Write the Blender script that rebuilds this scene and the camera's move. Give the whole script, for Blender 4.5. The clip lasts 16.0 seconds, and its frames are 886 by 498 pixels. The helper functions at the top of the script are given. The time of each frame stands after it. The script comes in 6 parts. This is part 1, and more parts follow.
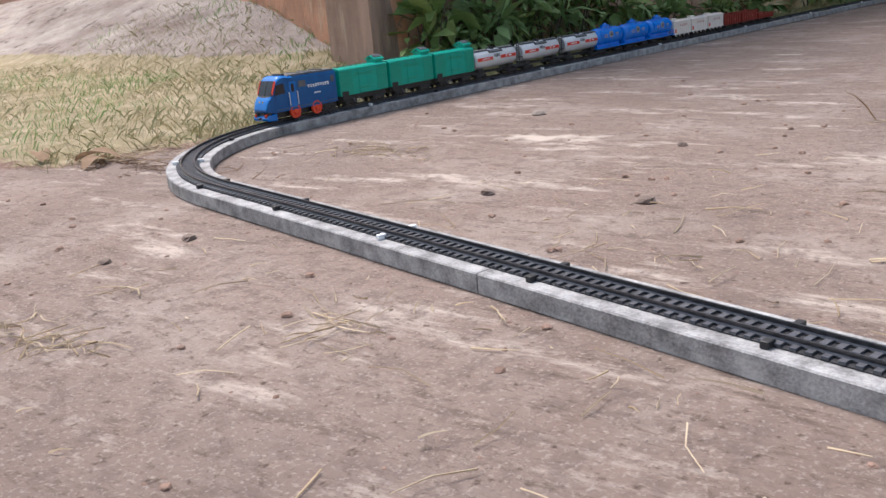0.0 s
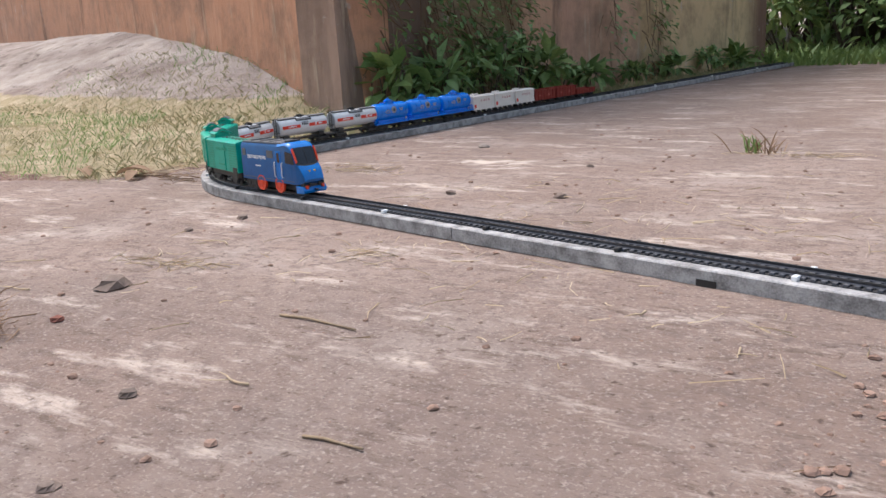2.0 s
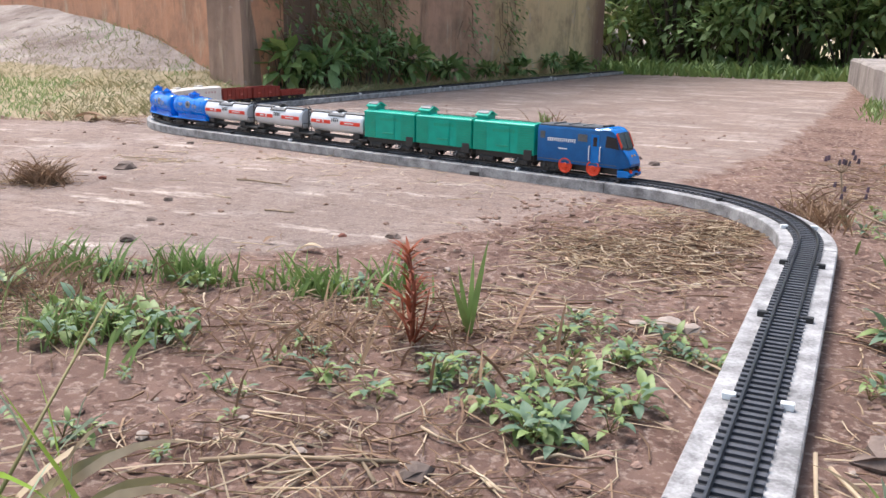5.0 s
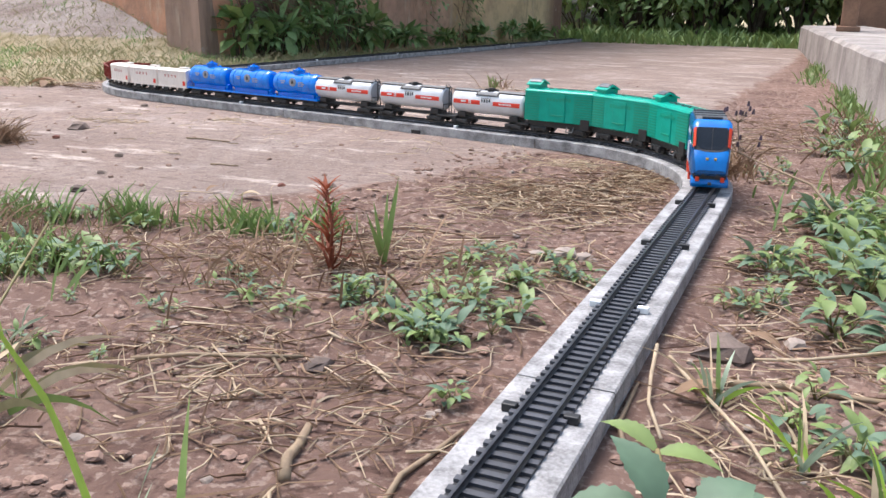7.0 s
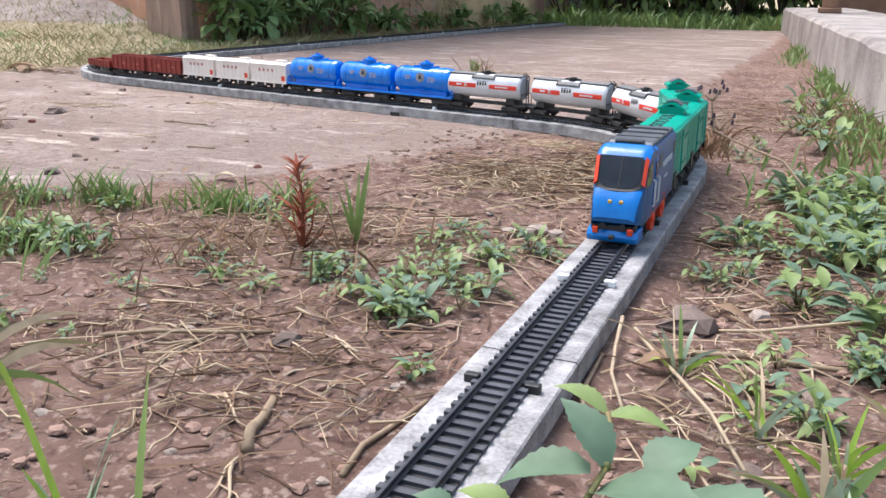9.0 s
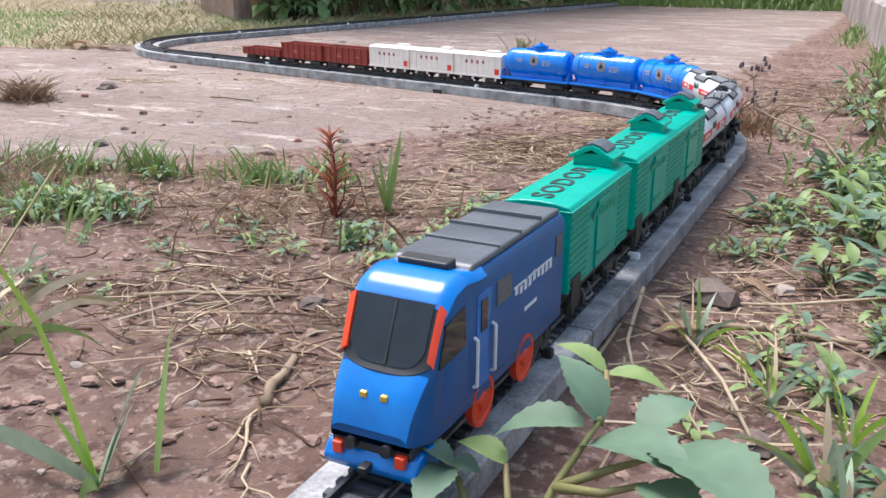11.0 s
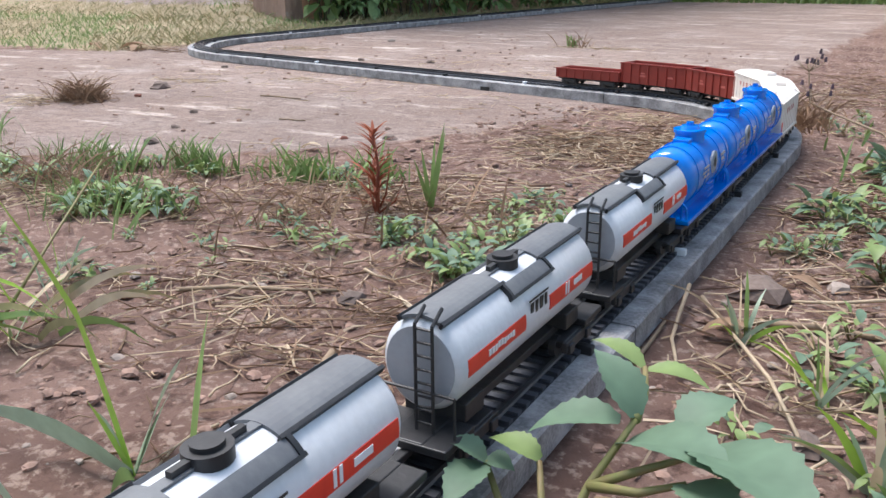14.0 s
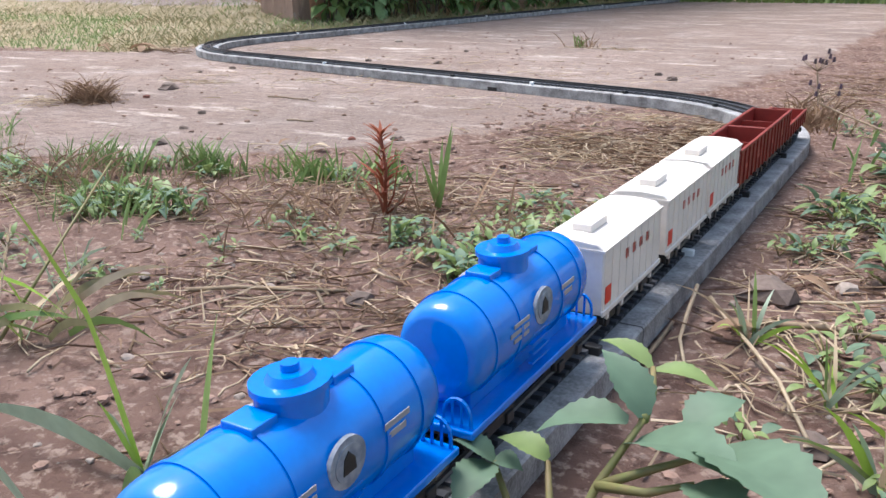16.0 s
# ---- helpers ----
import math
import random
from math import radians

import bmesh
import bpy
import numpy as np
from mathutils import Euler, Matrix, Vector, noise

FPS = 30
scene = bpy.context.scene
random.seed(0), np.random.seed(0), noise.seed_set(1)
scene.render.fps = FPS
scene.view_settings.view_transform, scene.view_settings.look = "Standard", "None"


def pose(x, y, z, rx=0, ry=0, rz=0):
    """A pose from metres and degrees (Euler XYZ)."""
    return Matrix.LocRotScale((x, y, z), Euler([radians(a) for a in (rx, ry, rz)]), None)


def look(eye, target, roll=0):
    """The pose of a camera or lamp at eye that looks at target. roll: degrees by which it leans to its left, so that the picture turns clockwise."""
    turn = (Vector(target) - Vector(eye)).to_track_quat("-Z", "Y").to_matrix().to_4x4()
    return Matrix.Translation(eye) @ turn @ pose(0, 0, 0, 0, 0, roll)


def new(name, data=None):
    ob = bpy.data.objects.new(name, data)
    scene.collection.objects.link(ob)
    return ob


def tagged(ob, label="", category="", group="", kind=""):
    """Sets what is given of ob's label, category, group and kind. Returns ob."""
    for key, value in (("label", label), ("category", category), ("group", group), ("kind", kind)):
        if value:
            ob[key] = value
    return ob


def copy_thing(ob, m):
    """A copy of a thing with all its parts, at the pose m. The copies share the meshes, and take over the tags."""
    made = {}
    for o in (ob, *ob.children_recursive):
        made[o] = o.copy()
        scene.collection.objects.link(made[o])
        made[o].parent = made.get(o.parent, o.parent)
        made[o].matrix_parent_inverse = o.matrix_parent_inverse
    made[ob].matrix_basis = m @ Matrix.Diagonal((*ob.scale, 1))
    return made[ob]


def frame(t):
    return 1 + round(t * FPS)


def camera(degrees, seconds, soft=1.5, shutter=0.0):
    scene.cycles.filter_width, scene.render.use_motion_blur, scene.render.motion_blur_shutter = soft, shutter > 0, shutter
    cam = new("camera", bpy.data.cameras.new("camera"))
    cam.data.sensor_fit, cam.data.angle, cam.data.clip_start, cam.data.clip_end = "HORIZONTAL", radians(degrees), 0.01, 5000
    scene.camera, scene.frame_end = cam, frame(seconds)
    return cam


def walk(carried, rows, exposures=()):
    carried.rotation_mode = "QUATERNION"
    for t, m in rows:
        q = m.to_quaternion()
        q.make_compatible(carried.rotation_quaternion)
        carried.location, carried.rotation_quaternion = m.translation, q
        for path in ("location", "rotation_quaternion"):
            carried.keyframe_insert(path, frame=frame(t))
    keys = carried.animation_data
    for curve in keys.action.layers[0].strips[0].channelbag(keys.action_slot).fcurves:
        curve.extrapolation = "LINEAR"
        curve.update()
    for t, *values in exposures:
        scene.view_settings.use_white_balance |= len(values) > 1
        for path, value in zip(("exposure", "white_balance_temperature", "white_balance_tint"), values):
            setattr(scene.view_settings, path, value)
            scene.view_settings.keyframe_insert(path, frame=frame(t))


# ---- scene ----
cam = camera(54.05, 16.0, soft=1.5)
walk(cam, [
    (0.0, pose(-0.5657, 0.4159, 0.2449, 73.068, 4.628, 37.313)),
    (0.5, pose(-0.5338, 0.3323, 0.2475, 73.780, 4.145, 35.540)),
    (1.0, pose(-0.4897, 0.2404, 0.2484, 74.219, 3.692, 34.338)),
    (1.5, pose(-0.4316, 0.1446, 0.2518, 75.137, 3.352, 33.850)),
    (2.0, pose(-0.3576, 0.0364, 0.2579, 76.305, 2.985, 33.396)),
    (2.5, pose(-0.2996, -0.0580, 0.2601, 76.929, 2.489, 31.966)),
    (3.0, pose(-0.2451, -0.1449, 0.2553, 76.736, 1.778, 29.486)),
    (3.5, pose(-0.1783, -0.2454, 0.2485, 75.877, 1.069, 27.629)),
    (4.0, pose(-0.0841, -0.3859, 0.2494, 76.186, 0.446, 26.926)),
    (4.5, pose(-0.0211, -0.5080, 0.2559, 76.352, -0.311, 26.351)),
    (6.8, pose(0.1081, -0.6370, 0.2466, 74.109, -0.796, 24.014)),
    (7.0, pose(0.1104, -0.6367, 0.2451, 74.146, -0.759, 23.783)),
    (7.5, pose(0.1159, -0.6362, 0.2418, 73.956, -0.715, 23.401)),
    (8.0, pose(0.1206, -0.6357, 0.2405, 73.678, -0.626, 23.012)),
    (8.5, pose(0.1222, -0.6351, 0.2396, 73.464, -0.513, 22.627)),
    (11.0, pose(0.1500, -0.6396, 0.2322, 72.048, -0.416, 26.318)),
    (11.5, pose(0.1474, -0.6335, 0.2306, 71.829, -0.185, 27.019)),
    (12.0, pose(0.1499, -0.6319, 0.2283, 71.827, -0.137, 27.609)),
    (12.5, pose(0.1517, -0.6307, 0.2271, 71.901, 0.008, 28.205)),
    (13.0, pose(0.1523, -0.6308, 0.2258, 71.996, 0.100, 28.752)),
    (13.5, pose(0.1539, -0.6305, 0.2266, 72.006, 0.354, 29.219)),
    (14.0, pose(0.1538, -0.6307, 0.2266, 72.038, 0.445, 29.565)),
    (14.5, pose(0.1536, -0.6311, 0.2270, 72.038, 0.452, 29.676)),
    (15.0, pose(0.1550, -0.6322, 0.2274, 72.043, 0.536, 29.845)),
    (15.5, pose(0.1549, -0.6319, 0.2269, 72.070, 0.631, 29.953)),
    (16.0, pose(0.1540, -0.6321, 0.2271, 72.068, 0.599, 30.005)),
], [(0, 0.76, 6500, 10), (2.5, 0.75, 6550, 10), (3.5, 0.80, 6550, 10), (4.5, 0.96, 6500, 10), (7, 1.00, 6350, 10), (11, 1.08, 6200, 9), (11.6, 1.12, 6150, 8), (12.5, 0.85, 6150, 8), (13.5, 0.88, 6200, 8), (16, 0.94, 6200, 8)])

# ---- light: bright overcast sky ----
world = bpy.data.worlds.new("sky")
scene.world = world
world.use_nodes = True
wn, wl = world.node_tree.nodes, world.node_tree.links
sky = wn.new("ShaderNodeTexSky")
sky.sky_type = "NISHITA"
sky.sun_disc = False
sky.sun_elevation, sky.sun_rotation = radians(66), radians(-72)
sky.air_density, sky.dust_density = 1.6, 4.0
back = wn["Background"]
back.inputs["Strength"].default_value = 0.128
wl.new(sky.outputs[0], back.inputs["Color"])
sun_data = bpy.data.lights.new("sun", "SUN")
sun_data.energy, sun_data.angle, sun_data.color = 2.2, radians(28), (1.0, 0.97, 0.99)
sun = new("sun", sun_data)
sun.matrix_world = look((-1.06, 0.34, 2.5), (0, 0, 0))


# ---- materials ----
def mat(name, c1, c2=None, rough=0.6, metal=0.0, scale=40.0, fine=300.0, bump=0.15, spec=0.5, emit=0.0, rand=0.0, depth=0.001):
    """Two-scale noise colour between c1 and c2, with bump; rand varies the value from object to object."""
    m = bpy.data.materials.new(name)
    m.use_nodes = True
    n, l = m.node_tree.nodes, m.node_tree.links
    p = n["Principled BSDF"]
    c2 = c2 or tuple(v * 0.75 for v in c1)
    tc = n.new("ShaderNodeTexCoord")
    a, b2 = n.new("ShaderNodeTexNoise"), n.new("ShaderNodeTexNoise")
    a.inputs["Scale"].default_value, a.inputs["Detail"].default_value = scale, 5
    b2.inputs["Scale"].default_value, b2.inputs["Detail"].default_value = fine, 3
    l.new(tc.outputs["Object"], a.inputs["Vector"])
    l.new(tc.outputs["Object"], b2.inputs["Vector"])
    add = n.new("ShaderNodeMath")
    add.operation = "MULTIPLY_ADD"
    l.new(b2.outputs["Fac"], add.inputs[0])
    add.inputs[1].default_value = 0.5
    l.new(a.outputs["Fac"], add.inputs[2])
    ramp = n.new("ShaderNodeValToRGB")
    ramp.color_ramp.elements[0].position, ramp.color_ramp.elements[1].position = 0.55, 0.95
    ramp.color_ramp.elements[0].color, ramp.color_ramp.elements[1].color = (*c1, 1), (*c2, 1)
    l.new(add.outputs[0], ramp.inputs[0])
    col = ramp.outputs[0]
    if rand:
        oi, hsv = n.new("ShaderNodeObjectInfo"), n.new("ShaderNodeHueSaturation")
        mr = n.new("ShaderNodeMapRange")
        mr.inputs["To Min"].default_value, mr.inputs["To Max"].default_value = 1 - rand, 1 + rand
        l.new(oi.outputs["Random"], mr.inputs["Value"])
        l.new(mr.outputs[0], hsv.inputs["Value"])
        l.new(col, hsv.inputs["Color"])
        col = hsv.outputs[0]
    l.new(col, p.inputs["Base Color"])
    p.inputs["Roughness"].default_value, p.inputs["Metallic"].default_value = rough, metal
    p.inputs["Specular IOR Level"].default_value = spec
    if bump:
        bp = n.new("ShaderNodeBump")
        bp.inputs["Strength"].default_value, bp.inputs["Distance"].default_value = bump, depth
        l.new(b2.outputs["Fac"], bp.inputs["Height"])
        l.new(bp.outputs[0], p.inputs["Normal"])
    return m


def leaf_mat(name, c1, c2, rough=0.5, spread=0.3):
    """Leaf colour that varies from island to island, with thin translucency."""
    m = bpy.data.materials.new(name)
    m.use_nodes = True
    n, l = m.node_tree.nodes, m.node_tree.links
    p = n["Principled BSDF"]
    geo, ramp, tc, nz, mix = (n.new(k) for k in ("ShaderNodeNewGeometry", "ShaderNodeValToRGB", "ShaderNodeTexCoord", "ShaderNodeTexNoise", "ShaderNodeMixRGB"))
    ramp.color_ramp.elements[0].color, ramp.color_ramp.elements[1].color = (*c1, 1), (*c2, 1)
    l.new(geo.outputs["Random Per Island"], ramp.inputs[0])
    nz.inputs["Scale"].default_value = 90
    l.new(tc.outputs["Object"], nz.inputs["Vector"])
    mix.blend_type = "OVERLAY"
    mix.inputs[0].default_value = spread
    l.new(ramp.outputs[0], mix.inputs[1])
    l.new(nz.outputs["Fac"], mix.inputs[2])
    l.new(mix.outputs[0], p.inputs["Base Color"])
    p.inputs["Roughness"].default_value = rough
    p.inputs["Subsurface Weight"].default_value = 0.0
    tr, ms = n.new("ShaderNodeBsdfTranslucent"), n.new("ShaderNodeMixShader")
    l.new(mix.outputs[0], tr.inputs["Color"])
    ms.inputs[0].default_value = 0.25
    l.new(p.outputs[0], ms.inputs[1])
    l.new(tr.outputs[0], ms.inputs[2])
    l.new(ms.outputs[0], n["Material Output"].inputs["Surface"])
    return m


M = {
    "blue_dark": mat("navy_blue_paint", (0.0, 0.066, 0.215), (0.0, 0.085, 0.265), 0.3, spec=0.4, scale=60),
    "blue_light": mat("sky_blue_plastic", (0.0, 0.135, 0.46), (0.0, 0.165, 0.53), 0.25, scale=60, bump=0.03),
    "black": mat("black_plastic", (0.012, 0.012, 0.014), (0.028, 0.027, 0.028), 0.5),
    "glass": mat("dark_windscreen", (0.012, 0.014, 0.018), (0.02, 0.022, 0.028), 0.08, bump=0.0),
    "roof_grey": mat("grey_roof_panel", (0.11, 0.12, 0.135), (0.06, 0.065, 0.075), 0.42, scale=25),
    "orange": mat("orange_red_plastic", (0.75, 0.06, 0.015), (0.62, 0.045, 0.012), 0.45),
    "white": mat("white_print", (0.78, 0.79, 0.8), (0.66, 0.67, 0.68), 0.5, bump=0.03),
    "yellow": mat("amber_lens", (0.7, 0.42, 0.05), (0.6, 0.35, 0.04), 0.25),
    "green": mat("emerald_green_plastic", (0.0, 0.37, 0.275), (0.0, 0.31, 0.225), 0.30, scale=50, bump=0.05, spec=0.35),
    # same green made darker: shade put into the colour of louvres, bars and letters
    "green_shade": mat("shaded_green_plastic", (0.0, 0.30, 0.19), (0.0, 0.25, 0.16), 0.42, scale=50, bump=0.05),
    "silver": mat("silver_white_tank_paint", (0.66, 0.67, 0.69), (0.55, 0.56, 0.58), 0.30, scale=30),
    "tank_grey": mat("pale_grey_tank_end", (0.34, 0.35, 0.37), (0.28, 0.29, 0.31), 0.5, scale=30),
    "walk_grey": mat("grey_walkway", (0.10, 0.105, 0.115), (0.14, 0.145, 0.15), 0.6),
    "red": mat("red_stripe", (0.72, 0.045, 0.02), (0.62, 0.035, 0.018), 0.45, bump=0.03),
    "tank_blue": mat("bright_blue_plastic", (0.0, 0.20, 0.74), (0.0, 0.165, 0.64), 0.13, scale=40, bump=0.03, spec=0.6),
    "emblem": mat("faded_round_emblem", (0.36, 0.38, 0.41), (0.16, 0.19, 0.24), 0.6, scale=160),
    "cream": mat("cream_white_plastic", (0.80, 0.73, 0.67), (0.72, 0.65, 0.59), 0.45, scale=40, bump=0.05),
    "pink": mat("faded_pink_print", (0.50, 0.13, 0.10), (0.42, 0.11, 0.09), 0.6),
    "maroon": mat("oxide_red_plastic", (0.26, 0.028, 0.018), (0.20, 0.022, 0.015), 0.5, scale=50, bump=0.08),
    "board": mat("weathered_grey_board", (0.42, 0.41, 0.41), (0.15, 0.145, 0.145), 0.75, scale=45, fine=420, bump=0.6),
    "sleeper": mat("dark_grey_sleeper", (0.05, 0.052, 0.062), (0.08, 0.082, 0.095), 0.55, rand=0.2),
    "trackbed": mat("black_track_web", (0.014, 0.014, 0.017), (0.024, 0.024, 0.029), 0.7),
    "rail": mat("blackened_rail", (0.06, 0.062, 0.07), (0.10, 0.10, 0.11), 0.35, metal=0.7, bump=0.05),
    "stone": mat("dusty_stone", (0.20, 0.15, 0.125), (0.12, 0.085, 0.07), 0.9, scale=60, bump=0.6, rand=0.25),
    "clod": mat("earth_crumb", (0.34, 0.22, 0.17), (0.17, 0.105, 0.08), 0.95, scale=60, bump=0.6),
    "red_stone": mat("red_brick_pebble", (0.22, 0.08, 0.055), (0.15, 0.055, 0.04), 0.9, scale=70, bump=0.6),
    "pale_stone": mat("pale_stone", (0.37, 0.305, 0.26), (0.25, 0.20, 0.165), 0.9, scale=60, bump=0.6),
    "straw": leaf_mat("dry_straw", (0.42, 0.31, 0.19), (0.62, 0.50, 0.36), 0.8),
    "straw_dark": leaf_mat("withered_brown_straw", (0.16, 0.09, 0.055), (0.36, 0.24, 0.15), 0.85),
    "grass": leaf_mat("fresh_grass", (0.12, 0.20, 0.055), (0.25, 0.35, 0.11)),
    "grass_bright": leaf_mat("bright_grass_blade", (0.25, 0.42, 0.05), (0.36, 0.52, 0.08)),
    "grass_dry": leaf_mat("yellowing_grass", (0.19, 0.20, 0.08), (0.40, 0.33, 0.19)),
    "weed": leaf_mat("weed_leaf", (0.11, 0.19, 0.055), (0.28, 0.35, 0.12)),
    "weed_pale": leaf_mat("bluish_green_leaf", (0.07, 0.135, 0.08), (0.165, 0.245, 0.155), 0.6),
    "blade_pale": leaf_mat("pale_bluish_blade", (0.20, 0.29, 0.17), (0.42, 0.50, 0.38), 0.5),
    "rust_plant": leaf_mat("rust_red_withered_leaf", (0.20, 0.05, 0.025), (0.34, 0.10, 0.05), 0.8),
    "stem": mat("green_brown_stem", (0.16, 0.17, 0.05), (0.22, 0.16, 0.07), 0.6),
    "dry_stem": mat("dry_stem", (0.30, 0.22, 0.14), (0.2, 0.14, 0.09), 0.8),
    "purple": mat("faded_purple_bud", (0.10, 0.06, 0.09), (0.07, 0.05, 0.05), 0.8),
    "bush": leaf_mat("jungle_leaf", (0.12, 0.20, 0.065), (0.34, 0.46, 0.19)),
    "trunk": mat("tree_bark", (0.13, 0.10, 0.075), (0.07, 0.055, 0.04), 0.9, scale=20, fine=120, bump=0.8, depth=0.004),
    "ledge": mat("weathered_concrete_ledge", (0.42, 0.375, 0.345), (0.18, 0.155, 0.145), 0.9, scale=7, fine=160, bump=0.6, depth=0.003),
    "planks": mat("brown_timber", (0.28, 0.16, 0.10), (0.16, 0.09, 0.06), 0.8, scale=9, fine=120, bump=0.4),
}


def attr_mix(n, l, a, b2, fac):
    mx = n.new("ShaderNodeMixRGB")
    l.new(fac, mx.inputs[0])
    for k, v in ((1, a), (2, b2)):
        if isinstance(v, tuple):
            mx.inputs[k].default_value = (*v, 1)
        else:
            l.new(v, mx.inputs[k])
    return mx.outputs[0]


def noise_ramp(n, l, vec, scale, lo, hi, ca, cb, detail=8, rough=0.6):
    nz, rp = n.new("ShaderNodeTexNoise"), n.new("ShaderNodeValToRGB")
    nz.inputs["Scale"].default_value, nz.inputs["Detail"].default_value, nz.inputs["Roughness"].default_value = scale, detail, rough
    l.new(vec, nz.inputs["Vector"])
    rp.color_ramp.elements[0].position, rp.color_ramp.elements[1].position = lo, hi
    rp.color_ramp.elements[0].color, rp.color_ramp.elements[1].color = (*ca, 1), (*cb, 1)
    l.new(nz.outputs["Fac"], rp.inputs[0])
    return rp.outputs[0], nz.outputs["Fac"]


def ground_material():
    """Red-brown earth, worn cement yard, dry turf and a pale bank, chosen by the sheet's zones."""
    m = bpy.data.materials.new("yard_ground")
    m.use_nodes = True
    n, l = m.node_tree.nodes, m.node_tree.links
    p = n["Principled BSDF"]
    v = n.new("ShaderNodeTexCoord").outputs["Object"]
    zone = {}
    for k in ("slab", "turf", "pale", "flake"):
        at = n.new("ShaderNodeAttribute")
        at.attribute_name = k
        zone[k] = at.outputs["Fac"]
    W3 = (1, 1, 1)
    B3 = (0, 0, 0)
    earth, e1 = noise_ramp(n, l, v, 9, 0.35, 0.7, (0.135, 0.078, 0.060), (0.275, 0.176, 0.140))
    grit, _ = noise_ramp(n, l, v, 130, 0.53, 0.62, B3, W3, 6)
    earth = attr_mix(n, l, earth, (0.35, 0.255, 0.208), grit)
    dark, _ = noise_ramp(n, l, v, 48, 0.55, 0.62, B3, (0.7, 0.7, 0.7), 8)
    earth = attr_mix(n, l, earth, (0.08, 0.042, 0.032), dark)
    cem, c1 = noise_ramp(n, l, v, 2.2, 0.3, 0.72, (0.235, 0.166, 0.136), (0.355, 0.268, 0.228))
    st, _ = noise_ramp(n, l, v, 5.5, 0.5, 0.72, B3, (0.75, 0.75, 0.75), 9)
    cem = attr_mix(n, l, cem, (0.46, 0.38, 0.335), st)
    gr, _ = noise_ramp(n, l, v, 1.3, 0.5, 0.68, B3, (0.55, 0.55, 0.55), 5)
    cem = attr_mix(n, l, cem, (0.195, 0.155, 0.138), gr)
    sp, g2 = noise_ramp(n, l, v, 260, 0.55, 0.68, B3, (0.55, 0.55, 0.55), 6)
    mp = n.new("ShaderNodeMapping")
    mp.inputs["Scale"].default_value = (0.45, 1.6, 1)
    mp.inputs["Rotation"].default_value = (0, 0, radians(-32))
    l.new(v, mp.inputs["Vector"])
    sk, _ = noise_ramp(n, l, mp.outputs[0], 9, 0.545, 0.64, B3, (0.95, 0.95, 0.95), 12, 0.7)
    cem = attr_mix(n, l, cem, (0.60, 0.50, 0.435), sk)
    dr, _ = noise_ramp(n, l, mp.outputs[0], 26, 0.55, 0.65, B3, (0.85, 0.85, 0.85), 12, 0.7)
    cem = attr_mix(n, l, cem, (0.15, 0.105, 0.085), dr)
    md, _ = noise_ramp(n, l, v, 42, 0.50, 0.60, B3, (0.65, 0.65, 0.65), 9)
    cem = attr_mix(n, l, cem, (0.21, 0.155, 0.135), md)
    cem = attr_mix(n, l, cem, (0.54, 0.455, 0.40), sp)
    dk, _ = noise_ramp(n, l, v, 90, 0.60, 0.70, B3, (0.9, 0.9, 0.9), 5)
    cem = attr_mix(n, l, cem, (0.10, 0.065, 0.05), dk)
    fl, _ = noise_ramp(n, l, v, 120, 0.56, 0.66, B3, (0.45, 0.45, 0.45), 9, 0.75)
    cem = attr_mix(n, l, cem, (0.56, 0.46, 0.40), fl)
    pit, _ = noise_ramp(n, l, mp.outputs[0], 190, 0.56, 0.64, B3, (0.6, 0.6, 0.6), 8, 0.75)
    cem = attr_mix(n, l, cem, (0.115, 0.08, 0.065), pit)
    turf, _ = noise_ramp(n, l, v, 14, 0.35, 0.7, (0.25, 0.21, 0.11), (0.48, 0.39, 0.28))
    mb = n.new("ShaderNodeMapping")
    mb.inputs["Scale"].default_value = (0.5, 1.8, 1)
    mb.inputs["Rotation"].default_value = (0, 0, radians(20))
    l.new(v, mb.inputs["Vector"])
    pale, _ = noise_ramp(n, l, mb.outputs[0], 3.2, 0.36, 0.66, (0.24, 0.185, 0.16), (0.52, 0.455, 0.41), 10, 0.7)
    crk, _ = noise_ramp(n, l, mb.outputs[0], 11, 0.56, 0.66, B3, (0.85, 0.85, 0.85), 9, 0.7)
    pale = attr_mix(n, l, pale, (0.10, 0.075, 0.062), crk)

    def sharp(f, scale):
        nz, ad, mr = n.new("ShaderNodeTexNoise"), n.new("ShaderNodeMath"), n.new("ShaderNodeMapRange")
        nz.inputs["Scale"].default_value, nz.inputs["Detail"].default_value = scale, 6
        l.new(v, nz.inputs["Vector"])
        l.new(f, ad.inputs[0])
        l.new(nz.outputs["Fac"], ad.inputs[1])
        l.new(ad.outputs[0], mr.inputs["Value"])
        mr.inputs["From Min"].default_value, mr.inputs["From Max"].default_value = 0.88, 1.1
        return mr.outputs[0]
    col = attr_mix(n, l, earth, cem, sharp(zone["slab"], 14))
    col = attr_mix(n, l, col, (0.62, 0.53, 0.46), sharp(zone["flake"], 26))
    col = attr_mix(n, l, col, turf, sharp(zone["turf"], 20))
    col = attr_mix(n, l, col, pale, sharp(zone["pale"], 8))
    l.new(col, p.inputs["Base Color"])
    p.inputs["Roughness"].default_value = 0.92
    p.inputs["Specular IOR Level"].default_value = 0.25
    nz = n.new("ShaderNodeTexNoise")
    nz.inputs["Scale"].default_value, nz.inputs["Detail"].default_value, nz.inputs["Roughness"].default_value = 60, 9, 0.7
    l.new(v, nz.inputs["Vector"])
    bp = n.new("ShaderNodeBump")
    bp.inputs["Strength"].default_value, bp.inputs["Distance"].default_value = 0.85, 0.013
    l.new(nz.outputs["Fac"], bp.inputs["Height"])
